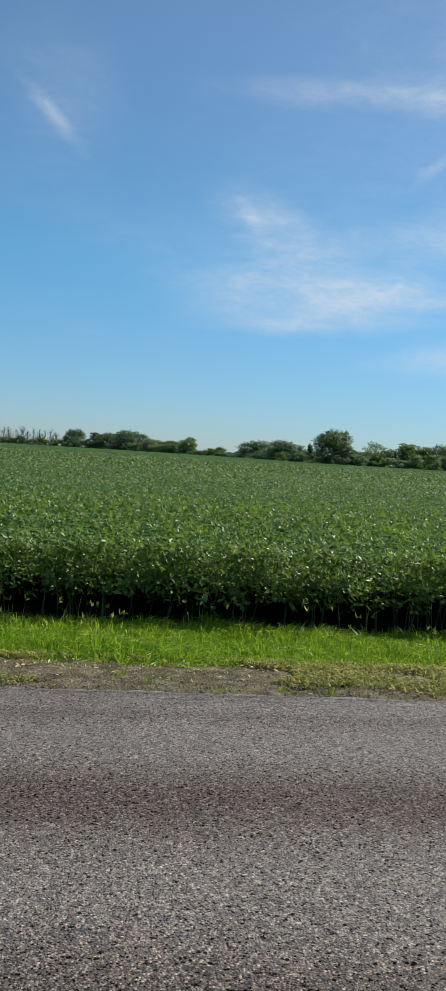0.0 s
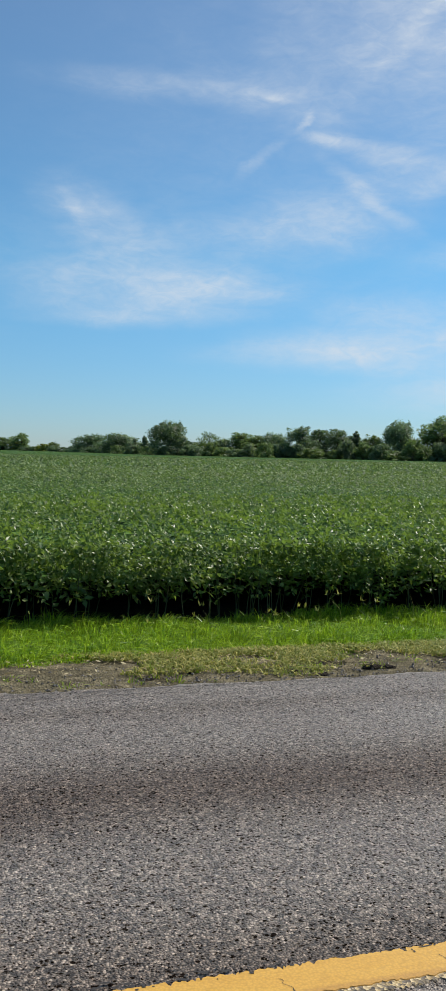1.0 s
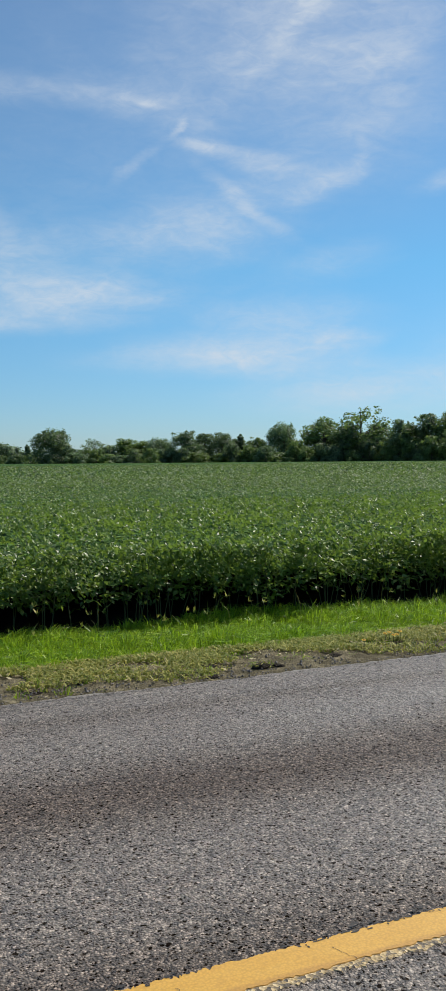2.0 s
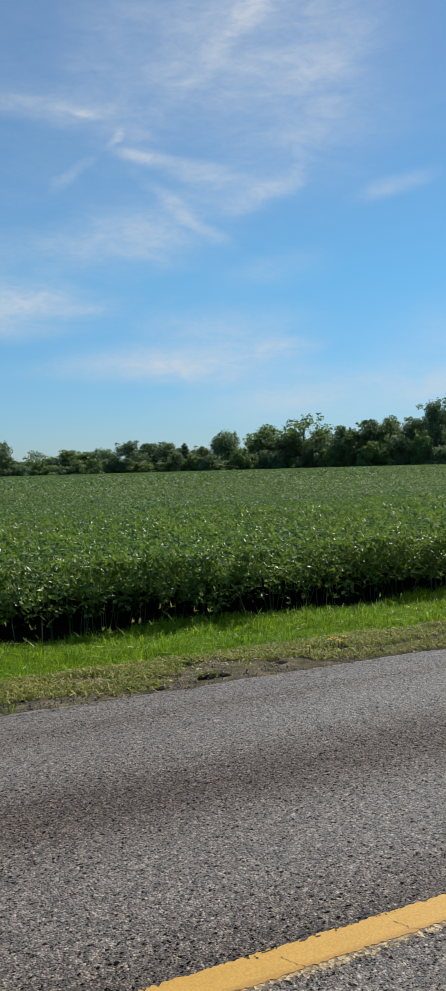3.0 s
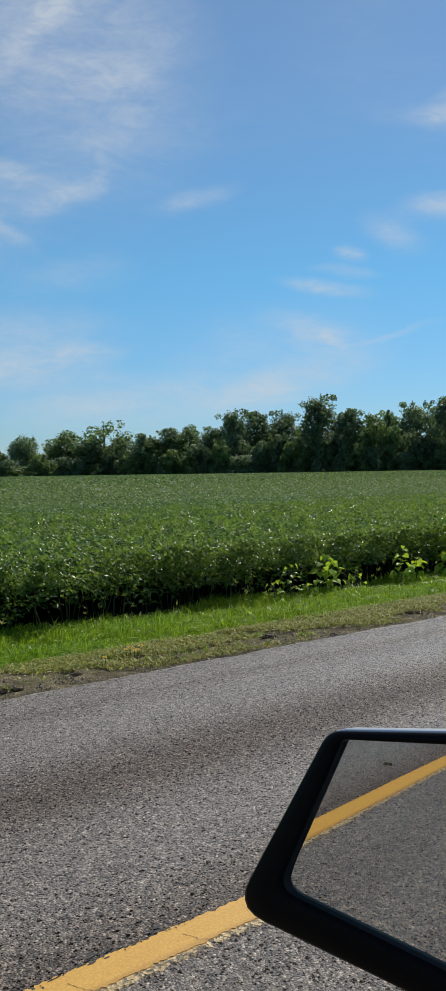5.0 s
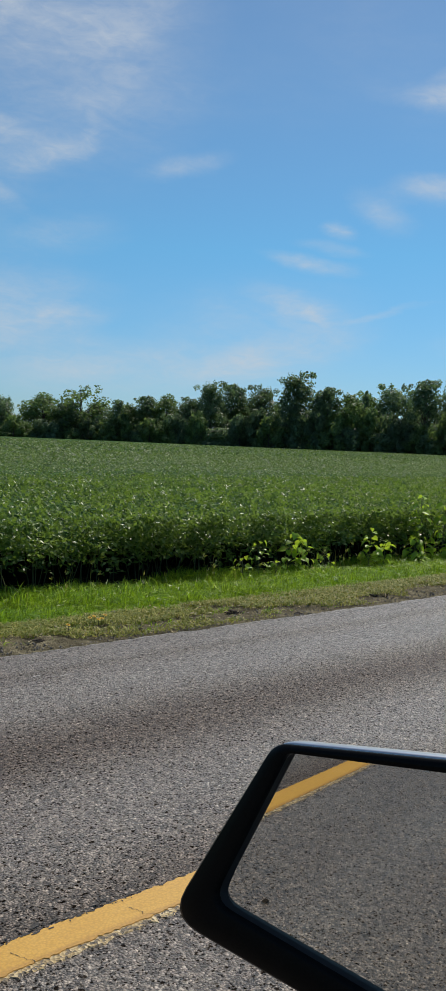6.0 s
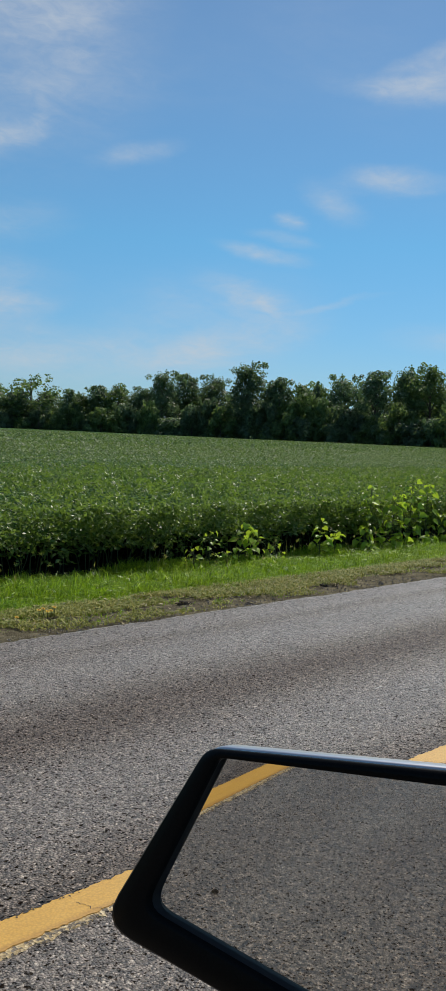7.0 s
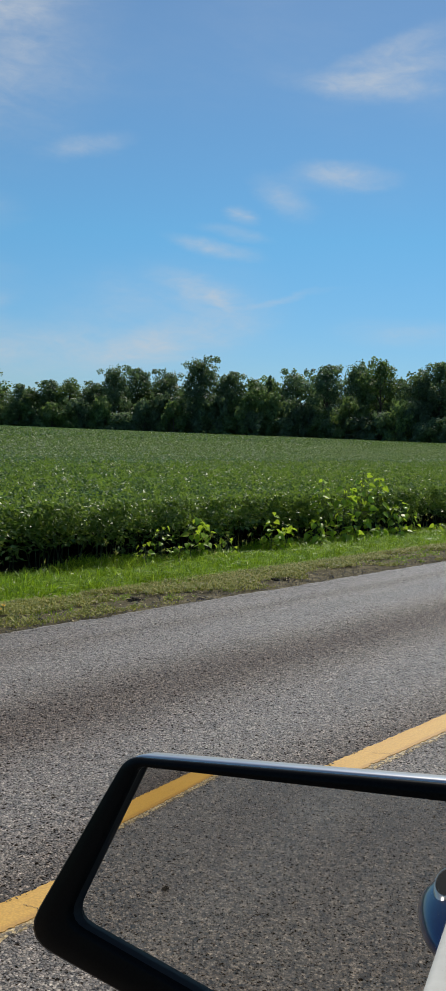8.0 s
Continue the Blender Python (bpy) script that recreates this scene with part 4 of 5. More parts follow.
TREES_MIDDLE = [("broad", 7.5, 1.0, 2.1), ("broad", 9.3, 1.1, 2.2), ("conifer", 10.3, 0.85, 0.8), ("conifer", 10.9, 1.05, 0.9), ("broad", 12.6, 1.95, 2.4),
                ("airy", 15.1, 1.38, 1.2), ("ash", 17.1, 1.38, 1.8), ("bush", 16.0, 0.8, 1.6), ("ash", 18.2, 1.25, 1.4), ("broad", 19.3, 1.35, 1.7), ("tall_b", 20.9, 1.87, 1.6),
                ("tall", 22.2, 1.75, 1.5), ("tall_b", 23.3, 1.75, 1.5), ("conifer", 24.5, 1.64, 1.2), ("ash", 25.6, 1.4, 1.2), ("broad", 27.3, 2.25, 1.9)]
TREES_EAST = [("ash", 29.9, 2.6, 2.2), ("airy", 32.2, 3.25, 2.5), ("tall", 31.4, 2.2, 1.8), ("tall", 33.3, 2.3, 1.8), ("tall", 34.6, 2.56, 1.0), ("ash", 35.4, 2.1, 1.4), ("tall", 36.4, 2.9, 1.5),
              ("ash", 37.7, 2.9, 1.7), ("tall_b", 39.1, 2.85, 1.6), ("tall_b", 40.5, 3.9, 1.8), ("tall", 41.9, 3.95, 1.6), ("tall_b", 43.8, 3.8, 1.9), ("ash", 42.7, 2.5, 2.4),
              ("tall_b", 46.0, 4.7, 2.3)]
TREES_WOOD = [("tall", 48.0, 3.98, 1.7), ("ash", 49.4, 3.5, 1.9), ("conifer", 50.4, 3.72, 1.3), ("tall_b", 52.1, 4.1, 2.2), ("tall", 54.1, 4.65, 2.0), ("tall_b", 56.0, 4.8, 2.0),
              ("ash", 57.5, 4.95, 2.1), ("tall_b", 59.8, 4.4, 2.1), ("tall", 61.1, 5.05, 1.8), ("tall_b", 63.0, 4.8, 2.2), ("tall", 65.0, 4.9, 2.2), ("ash", 67.5, 4.8, 2.4)]
for row in (TREES_WEST, TREES_MIDDLE, TREES_EAST, TREES_WOOD):
    for kind, bearing, top, width in row:
        stand(kind, bearing, top, width, tree_rng.uniform(0, 10))


def skyline(a):
    return float(np.interp(a, [-10, -4, 0, 5, 9, 14, 20, 28, 34, 40, 46, 60, 68], [0.5, 0.7, 0.7, 0.3, 0.8, 0.9, 1.2, 1.6, 2.1, 2.8, 3.4, 3.9, 4.2]))


# undergrowth at the foot of the trees, and a second row behind them
for i in range(98):
    a = -10 + i * 0.79 + tree_rng.uniform(-0.3, 0.3)
    s = skyline(a)
    kind = tree_rng.choice(["bush", "bush", "light_bush", "bush", "pale"] if i % 5 == 0 else ["bush", "bush", "light_bush"])
    stand(str(kind), a, s * tree_rng.uniform(0.22, 0.70), tree_rng.uniform(0.6, 1.3) + 0.22 * s, tree_rng.uniform(-5, 1))
for i in range(50):
    a = 8.0 + i * 1.18 + tree_rng.uniform(-0.4, 0.4)
    s = skyline(a)
    stand(str(tree_rng.choice(["tall", "tall_b", "ash", "conifer"])), a, s * tree_rng.uniform(0.72, 1.04), tree_rng.uniform(0.7, 1.2) + 0.16 * s, tree_rng.uniform(10, 26))


# ---- weeds before the crop ----
def heart_leaf(name, mat):
    """A broad pointed leaf of unit length, cupped along its midrib."""
    out = [(0.0, 0.0), (-0.06, 0.20), (0.05, 0.40), (0.32, 0.46), (0.62, 0.30), (0.86, 0.10), (1.0, 0.0)]
    pts = [(x, y, 0.25 * abs(y) - 0.22 * x * x) for x, y in out]
    mid = [(x, 0.0, -0.22 * x * x) for x in (0.0, 0.3, 0.62, 1.0)]
    bm = bmesh.new()
    m = [bm.verts.new(p) for p in mid]
    for s in (1, -1):
        e = [bm.verts.new((x, s * y, z)) for x, y, z in pts[1:6]]
        for f in ((m[0], m[1], e[2], e[1], e[0]), (m[1], m[2], e[3], e[2]), (m[2], m[3], e[4], e[3])):
            bm.faces.new(f if s < 0 else f[::-1])
    me = bpy.data.meshes.new(name)
    bm.to_mesh(me)
    bm.free()
    me.materials.append(mat)
    return me


HEART = heart_leaf("leaf", WEED)
RUST = leaf_material("rusty_leaf", (0.30, 0.10, 0.02), (0.45, 0.16, 0.03), (0.55, 0.26, 0.05), 0.6, 0.3, (0.6, 0.25, 0.03))
RUSTY = heart_leaf("rusty_leaf", RUST)
weed_rng = np.random.default_rng(55)


def weed(x, y, height, count, size, spread, label, rusty=0):
    """A broad-leaved weed: a bent stem, petioles, and each large leaf a piece of its own."""
    y -= 0.16
    z0 = float(ground_z(y)) - 0.01
    w = thing("broadleaf_weed", label, "weed", "weeds before the crop", at=Matrix.Translation((x, y, z0)))
    sv, sq, at = [], [], 0
    top = np.array([weed_rng.normal(0, 0.05), weed_rng.normal(-0.03, 0.03), height])
    curve = [np.zeros(3), top * 0.5 + weed_rng.normal(0, 0.02, 3) * [1, 1, 0], top]
    v, q = tube(curve, [0.008, 0.006, 0.003], 5)
    sv.append(v)
    sq.append(q)
    at = len(v)
    count = int(count * 3.2)
    for i in range(count):
        k = (i + 0.8) / count
        root = top * k * 0.97
        a = i * 2.4 + weed_rng.normal(0, 0.35)
        reach = spread * (1.1 - 0.6 * k) * weed_rng.uniform(0.5, 1.1)
        end = root + np.array([math.cos(a) * reach, math.sin(a) * reach * 0.8, weed_rng.uniform(-0.02, 0.10)])
        v, q = tube([root, (root + end) / 2 + [0, 0, 0.02], end], [0.003, 0.0025, 0.002], 4)
        sv.append(v)
        sq.append(q + at)
        at += len(v)
        leaf = new("leaf", RUSTY if i < rusty else HEART)
        leaf.parent = w
        L = size * weed_rng.uniform(0.5, 1.1)
        leaf.matrix_basis = (Matrix.Translation(end) @ Matrix.Rotation(a + weed_rng.normal(0, 0.4), 4, "Z")
                             @ Matrix.Rotation(weed_rng.uniform(-0.1, 1.0), 4, "Y") @ Matrix.Rotation(weed_rng.normal(0, 0.45), 4, "X") @ Matrix.Scale(L, 4))
    part("stem", mesh_of("stem", np.concatenate(sv), [np.concatenate(sq)], STEM), STEM, w)
    return w


TALL_WEED = "tall yellow-green broadleaf weed standing against the dark crop"
LOW_WEED = "low bright green broadleaf weed at the edge of the grass"
MIXED_WEED = "tall yellow-green weed with a few rusty leaves"
weed(8.86, 8.72, 0.66, 7, 0.13, 0.14, TALL_WEED)
weed(9.22, 8.70, 0.50, 8, 0.13, 0.15, MIXED_WEED, 1)
weed(8.30, 8.70, 0.50, 10, 0.08, 0.18, LOW_WEED)
weed(7.95, 8.65, 0.32, 9, 0.07, 0.18, LOW_WEED)
weed(8.55, 8.62, 0.26, 8, 0.07, 0.16, LOW_WEED)
weed(9.55, 8.62, 0.30, 9, 0.08, 0.18, LOW_WEED)
weed(10.65, 8.72, 0.58, 7, 0.13, 0.14, TALL_WEED)
weed(10.90, 8.65, 0.40, 7, 0.14, 0.16, LOW_WEED)
weed(11.75, 8.70, 0.44, 8, 0.12, 0.18, TALL_WEED)
weed(12.05, 8.80, 1.10, 12, 0.14, 0.20, TALL_WEED)
weed(12.60, 8.78, 1.02, 13, 0.15, 0.24, TALL_WEED)
weed(13.15, 8.80, 1.26, 15, 0.15, 0.24, MIXED_WEED, 1)
weed(13.70, 8.80, 1.12, 15, 0.15, 0.24, TALL_WEED)
weed(14.30, 8.75, 0.66, 12, 0.14, 0.22, TALL_WEED)
weed(14.75, 8.72, 0.48, 8, 0.12, 0.20, MIXED_WEED, 2)
weed(12.65, 8.55, 0.24, 9, 0.14, 0.20, LOW_WEED)
weed(11.70, 8.50, 0.18, 6, 0.12, 0.16, LOW_WEED)
weed(13.40, 8.55, 0.30, 9, 0.13, 0.20, LOW_WEED)
weed(14.10, 8.50, 0.24, 8, 0.12, 0.18, LOW_WEED)
weed(15.45, 8.60, 0.22, 7, 0.12, 0.18, LOW_WEED)

# ---- small things on the shoulder ----
PETAL = plain("yellow_petal", (0.66, 0.40, 0.008), 0.8)
DISC = plain("orange_flower_disc", (0.30, 0.14, 0.02), 0.8)


def flower(x, y, height):
    """A small yellow daisy: stem, disc and each petal."""
    z0 = float(ground_z(y))
    fl = thing("yellow_flower", "small yellow wildflower in the verge grass", "flower", "flowers in the verge", at=Matrix.Translation((x, y, z0)))
    v, q = tube([(0, 0, 0), (0.01, 0, height * 0.6), (0.0, -0.01, height)], [0.003, 0.003, 0.002], 5)
    part("stem", mesh_of("stem", v, [q], STEM), STEM, fl)
    bm = bmesh.new()
    bmesh.ops.create_uvsphere(bm, u_segments=8, v_segments=5, radius=0.009)
    bmesh.ops.scale(bm, vec=(1, 1, 0.6), verts=bm.verts)
    bmesh.ops.translate(bm, vec=(0, -0.01, height), verts=bm.verts)
    part("disc", bm, DISC, fl)
    bm = bmesh.new()
    vs = [bm.verts.new(p) for p in ((0.006, 0, 0), (0.016, 0.006, 0.003), (0.028, 0.004, 0), (0.030, 0, -0.001), (0.028, -0.004, 0), (0.016, -0.006, 0.003))]
    bm.faces.new(vs)
    me = bpy.data.meshes.new("petal")
    bm.to_mesh(me)
    bm.free()
    me.materials.append(PETAL)
    for i in range(9):
        p = new("petal", me)
        p.parent = fl
        p.matrix_basis = Matrix.Translation((0, -0.01, height)) @ Matrix.Rotation(0.35, 4, "X") @ Matrix.Rotation(i * 0.698, 4, "Z") @ Matrix.Scale(0.62, 4)
    return fl


for fx, fy, fz in ((4.13, 6.20, 0.05), (4.19, 6.23, 0.05), (4.16, 6.12, 0.05), (4.30, 6.23, 0.05), (3.83, 6.05, 0.05), (4.20, 6.13, 0.05)):
    fh = fz - float(ground_z(fy))
    flower(fx, fy, fh)


def lump(name, label, category, x, y, z, size, mat, seed, flat=0.5):
    """An irregular clod or stone."""
    bm = bmesh.new()
    bmesh.ops.create_icosphere(bm, subdivisions=3, radius=1.0)
    for v in bm.verts:
        n = noise.noise(v.co * 1.3 + Vector((seed, 0, 0))) * 0.5 + noise.noise(v.co * 4 + Vector((0, seed, 0))) * 0.15
        v.co *= 1 + n
        v.co.z *= flat
        v.co.z = max(v.co.z, -0.2)
    bmesh.ops.scale(bm, vec=(size * 1.5, size, size), verts=bm.verts)
    me = bpy.data.meshes.new(name)
    bm.to_mesh(me)
    bm.free()
    me.materials.append(mat)
    ob = new(name, me)
    ob.location = (x, y, z)
    ob.rotation_euler = (0, 0, seed)
    return tagged(ob, label, category)


CLOD = soil_material("dark_clod", (0.02, 0.017, 0.014), (0.045, 0.038, 0.03), (0.08, 0.07, 0.055), 30.0)
STONE = soil_material("grey_stone", (0.12, 0.11, 0.10), (0.24, 0.22, 0.20), (0.38, 0.36, 0.33), 30.0)
clod_label = "dark crumbling clod of earth on the dirt shoulder"
for i, (cx0, cy0, cs) in enumerate(((2.20, 5.80, 0.045), (2.32, 5.84, 0.03), (2.82, 5.86, 0.05), (2.95, 5.82, 0.03), (2.38, 5.68, 0.035), (3.5, 5.9, 0.04), (4.4, 5.85, 0.035),
                                    (5.6, 6.05, 0.05), (1.5, 5.95, 0.03), (6.9, 6.1, 0.045), (7.6, 6.0, 0.04), (9.3, 6.2, 0.05))):
    lump("earth_clod", clod_label, "clod", cx0, cy0, float(ground_z(cy0)) + 0.025, cs, CLOD, 1.7 * i)["group"] = "clods on the shoulder"
lump("road_debris", "small dark scrap lying on the asphalt", "debris", -2.55, 1.69, 0.004, 0.014, CLOD, 3.0, 0.3)
lump("road_debris", "small dark scrap lying on the asphalt", "debris", -6.42, 2.65, 0.004, 0.03, CLOD, 5.0, 0.35)
lump("pale_stone", "pale bluish stone in the verge grass", "stone", 4.80, 6.78, -0.08, 0.035, STONE, 2.0, 0.7)

# gravel and straw scattered on the shoulder
rng = np.random.default_rng(61)
n = 3800
x = rng.uniform(-4, 20, n)
y = 5.60 + rng.exponential(0.28, n)
keep = y < 6.7
x, y = x[keep], y[keep]
n = len(x)
s = rng.uniform(0.004, 0.013, n)[:, None, None]
ico = np.array([(1, 0, 0), (-1, 0, 0), (0, 1, 0), (0, -1, 0), (0, 0, 0.8), (0, 0, -0.8)], float)
v = np.stack([x, y, ground_z(y) + 0.03], 1)[:, None] + ico[None] * s * rng.uniform(0.6, 1.3, (n, 6, 1))
f = np.array([(0, 2, 4), (2, 1, 4), (1, 3, 4), (3, 0, 4), (2, 0, 5), (1, 2, 5), (3, 1, 5), (0, 3, 5)])
gravel = new("gravel", mesh_of("gravel", v.reshape(-1, 3), [(np.arange(n)[:, None, None] * 6 + f[None]).reshape(-1, 3)], STONE))
tagged(gravel, "loose grey gravel scattered along the asphalt edge", "gravel", kind="stuff")
n = 5200
x = rng.uniform(-4, 20, n)
y = rng.normal(6.28, 0.26, n)
p = np.stack([x, y, ground_z(y) + 0.04 + rng.uniform(0, 0.02, n)], 1)
L = rng.uniform(0.015, 0.055, n)
hd = rng.normal(size=(n, 3)) * np.array([[1, 1, 0.15]])
v, f = leaves(rng, p, np.tile([[0, 0, 1.0]], (n, 1)) + rng.normal(0, 0.4, (n, 3)), L, L * rng.uniform(0.06, 0.22, n), heading=hd, five=False)
STRAW = leaf_material("dead_leaf_litter", (0.16, 0.13, 0.06), (0.30, 0.25, 0.12), (0.55, 0.48, 0.30), 0.7, 0.2, (0.5, 0.4, 0.2))
litter = new("straw_litter", mesh_of("straw_litter", v, [f], STRAW))
tagged(litter, "dry straw and dead leaves between dirt and grass", "litter", kind="stuff")

# fine cracks across the painted line
TAR_AND_SHADE = plain("black_tar_and_shade", (0.02, 0.018, 0.016), 0.7)
road_ob = bpy.data.objects["road"]
for y0, x0, x1, seed in ((5.49, -1.2, 2.6, 31), (5.52, 3.2, 6.0, 32), (5.44, 6.4, 9.5, 33), (5.50, 10.0, 14.0, 34), (5.38, 0.2, 1.3, 35)):
    r = np.random.default_rng(seed)
    xx = np.arange(x0, x1, 0.03)
    yy = y0 + 0.012 * value_noise(xx * 4, xx * 0, seed) + r.normal(0, 0.003, len(xx))
    wd = r.uniform(0.001, 0.005, len(xx))
    n = len(xx)
    v = np.concatenate([np.stack([xx, yy - wd, np.full(n, 0.0022)], 1), np.stack([xx, yy + wd, np.full(n, 0.0022)], 1)])
    a = np.arange(n - 1)
    part("edge_crack", mesh_of("edge_crack", v, [np.stack([a, a + 1, a + n + 1, a + n], 1)], TAR_AND_SHADE), TAR_AND_SHADE, road_ob, "thin crack along the road edge")
line_ob = bpy.data.objects["centre_line"]
for cx0, seed in ((1.40, 1), (1.84, 2), (2.12, 3), (3.9, 4), (0.9, 5)):
    r = np.random.default_rng(seed)
    k = np.linspace(0, 1, 12)
    yy = 2.25 + 0.085 * k
    xx = cx0 - 0.05 * k + np.cumsum(r.normal(0, 0.006, 12))
    wd = r.uniform(0.0004, 0.0014, 12)
    v = np.concatenate([np.stack([xx - wd, yy, np.full(12, 0.0068)], 1), np.stack([xx + wd, yy, np.full(12, 0.0068)], 1)])
    a = np.arange(11)
    part("crack", mesh_of("crack", v, [np.stack([a, a + 12, a + 13, a + 1], 1)], TAR_AND_SHADE), TAR_AND_SHADE, line_ob, "thin dark crack")

# flat black flecks for the shade in voids along the line's broken far edge
r = np.random.default_rng(71)
n = 1500
cxs = r.uniform(-2, 9, n)
cys = 2.397 + r.normal(0.006, 0.014, n) + 0.005 * value_noise(cxs * 2, cxs * 0, 21, 2)
keep = value_noise(cxs * 7, cxs * 0, 29, 3) + r.normal(0, 0.35, n) > 0.05
cxs, cys = cxs[keep], cys[keep]
n = len(cxs)
ang = np.linspace(0, 2 * np.pi, 7, endpoint=False)[None]
rad = r.uniform(0.5, 1.2, (n, 7))
half_l, half_w = 0.003 + 0.018 * r.uniform(0, 1, (n, 1)) ** 2.2, r.uniform(0.0025, 0.0075, (n, 1))
v = np.stack([cxs[:, None] + np.cos(ang) * rad * half_l, cys[:, None] + np.sin(ang) * rad * half_w, np.broadcast_to(0.0066 + r.uniform(0, 0.0006, (n, 1)), (n, 7))], -1)
f = np.array([(0, i, i + 1) for i in range(1, 6)])
pits_ob = part("edge_voids", mesh_of("edge_voids", v.reshape(-1, 3), [(np.arange(n)[:, None, None] * 7 + f[None]).reshape(-1, 3)], TAR_AND_SHADE), TAR_AND_SHADE, line_ob, "small flat black flecks for shaded voids along the broken paint edge")
tagged(pits_ob, kind="stuff")

# pale scuffs on the asphalt
SCUFF = plain("pale_scuff", (0.42, 0.40, 0.37), 0.8)
for sx0, sy0, sl, sa in ((3.13, 4.92, 0.10, 0.1), (2.95, 4.99, 0.09, 0.25), (6.31, 4.87, 0.16, 0.1), (4.74, 3.24, 0.10, 0.1), (4.94, 3.03, 0.10, 0.0)):
    k = np.linspace(-1, 1, 9)
    wd = 0.007 * np.sqrt(np.clip(1 - k * k, 0.02, 1)) * (1 + 0.4 * np.sin(k * 9 + sx0))
    cxx, cyy = sx0 + k * sl / 2 * math.cos(sa), sy0 + k * sl / 2 * math.sin(sa)
    v = np.concatenate([np.stack([cxx, cyy - wd, np.full(9, 0.0022)], 1), np.stack([cxx, cyy + wd, np.full(9, 0.0022)], 1)])
    a = np.arange(8)
    part("scuff", mesh_of("scuff", v, [np.stack([a, a + 1, a + 10, a + 9], 1)], SCUFF), SCUFF, road_ob, "pale scrape in the asphalt")

# ---- the parked car from which the view is taken ----
BLUE, tb, bb = material("dark_blue_car_paint")
flake = nz(tb, 900.0, 2.0)
tb.links.new(ramp(tb, flake, [(0.3, (0.004, 0.014, 0.060)), (0.8, (0.009, 0.032, 0.115))]), bb.inputs["Base Color"])
bb.inputs["Roughness"].default_value, bb.inputs["Metallic"].default_value, bb.inputs["Coat Weight"].default_value = 0.3, 0.4, 1.0
BLACK, tk, bk = material("black_grained_plastic")
grain = nz(tk, 600.0, 3.0)
tk.links.new(ramp(tk, grain, [(0.3, 0.003), (0.7, 0.006)]), bk.inputs["Base Color"])
bk.inputs["Roughness"].default_value, bk.inputs["Specular IOR Level"].default_value = 0.42, 0.09
bump(tk, bk, grain, 0.12, 0.0006)
# silver base colour stands in for the sun's glint on the cap's top
GLOSS = plain("glint_silver_cap", (0.62, 0.62, 0.63), 0.34, 0.9)
LIP = plain("dark_grey_plastic", (0.016, 0.016, 0.016), 0.6)
MOULDING = plain("pale_grey_moulding", (0.74, 0.75, 0.74), 0.5)
CHROME = plain("satin_silver_trim", (0.72, 0.72, 0.70), 0.28, 0.9)
RUBBER = plain("black_rubber", (0.015, 0.015, 0.015), 0.8)
GLASS, tg, bg = material("mirror_glass")
smear = nz(tg, 12.0, 4.0)
tg.links.new(ramp(tg, smear, [(0.3, (0.72, 0.71, 0.68)), (0.7, (0.78, 0.77, 0.73))]), bg.inputs["Base Color"])
bg.inputs["Metallic"].default_value, bg.inputs["Roughness"].default_value = 1.0, 0.012

FLANK = 0.34         # outer face of the door
CENTRE = FLANK - 0.93
car = thing("car", "dark blue parked car with a black door mirror", "car", at=Matrix.Translation((0, CENTRE, 0)))
BACK = Matrix.Translation((0, -CENTRE, 0))


def car_part(name, bm, mat, label="", parent=None):
    bm.transform(BACK)
    return part(name, bm, mat, parent or car, label)


def rounded(points, radius, steps=5):
    """A closed outline with its corners rounded."""
    out = []
    pts = [Vector(p) for p in points]
    rr = radius if isinstance(radius, (list, tuple)) else [radius] * len(pts)
    for i, p in enumerate(pts):
        a, b = (pts[i - 1] - p), (pts[(i + 1) % len(pts)] - p)
        half = a.angle(b) / 2
        cut = min(rr[i] / math.tan(half), a.length * 0.48, b.length * 0.48)
        p0, p1 = p + a.normalized() * cut, p + b.normalized() * cut
        for k in range(steps + 1):
            s = k / steps
            out.append(p0 * (1 - s) ** 2 + p * 2 * s * (1 - s) + p1 * s * s)
    return out


def loft(bm, loops, cap_start=False, cap_end=False, closed=True):
    rings = [[bm.verts.new(p) for p in lp] for lp in loops]
    n = len(rings[0])
    for a, b in zip(rings, rings[1:]):
        for i in range(n if closed else n - 1):
            bm.faces.new((a[i], a[(i + 1) % n], b[(i + 1) % n], b[i]))
    if cap_start:
        bm.faces.new(rings[0][::-1])
    if cap_end:
        bm.faces.new(rings[-1])
    bmesh.ops.recalc_face_normals(bm, faces=bm.faces)
    for f in bm.faces:
        f.smooth = len(f.verts) == 4
    return bm


# door mirror: glass plane through M0, facing back and a little towards the seat
M0 = Vector((0.560, 0.500, 1.262))
MN = Vector((-0.97954, -0.18366, 0.08223)).normalized()
MU = Vector((0, 0, 1)).cross(MN).normalized()
MV = MN.cross(MU)


def on_mirror(p, depth):
    return M0 + MU * p[0] + MV * p[1] + MN * depth


OUTER = rounded([(0.003, 0.066), (0.285, 0.111), (0.305, -0.070), (0.255, -0.117), (-0.0815, -0.092)], [0.024, 0.03, 0.03, 0.03, 0.020])
INNER = rounded([(0.0160, 0.0620), (0.262, 0.0965), (0.270, -0.060), (0.240, -0.094), (-0.0390, -0.0645)], [0.010, 0.015, 0.02, 0.02, 0.013])
PANE = rounded([(0.0130, 0.0600), (0.262, 0.0945), (0.268, -0.060), (0.240, -0.0935), (-0.0335, -0.0635)], [0.010, 0.015, 0.02, 0.02, 0.013])
RECESS = 0.006       # how deep the glass sits behind the frame
mid_c = Vector((0.105, 0.0))


def shrink(loop, k):
    return [mid_c + (p - mid_c) * k for p in loop]


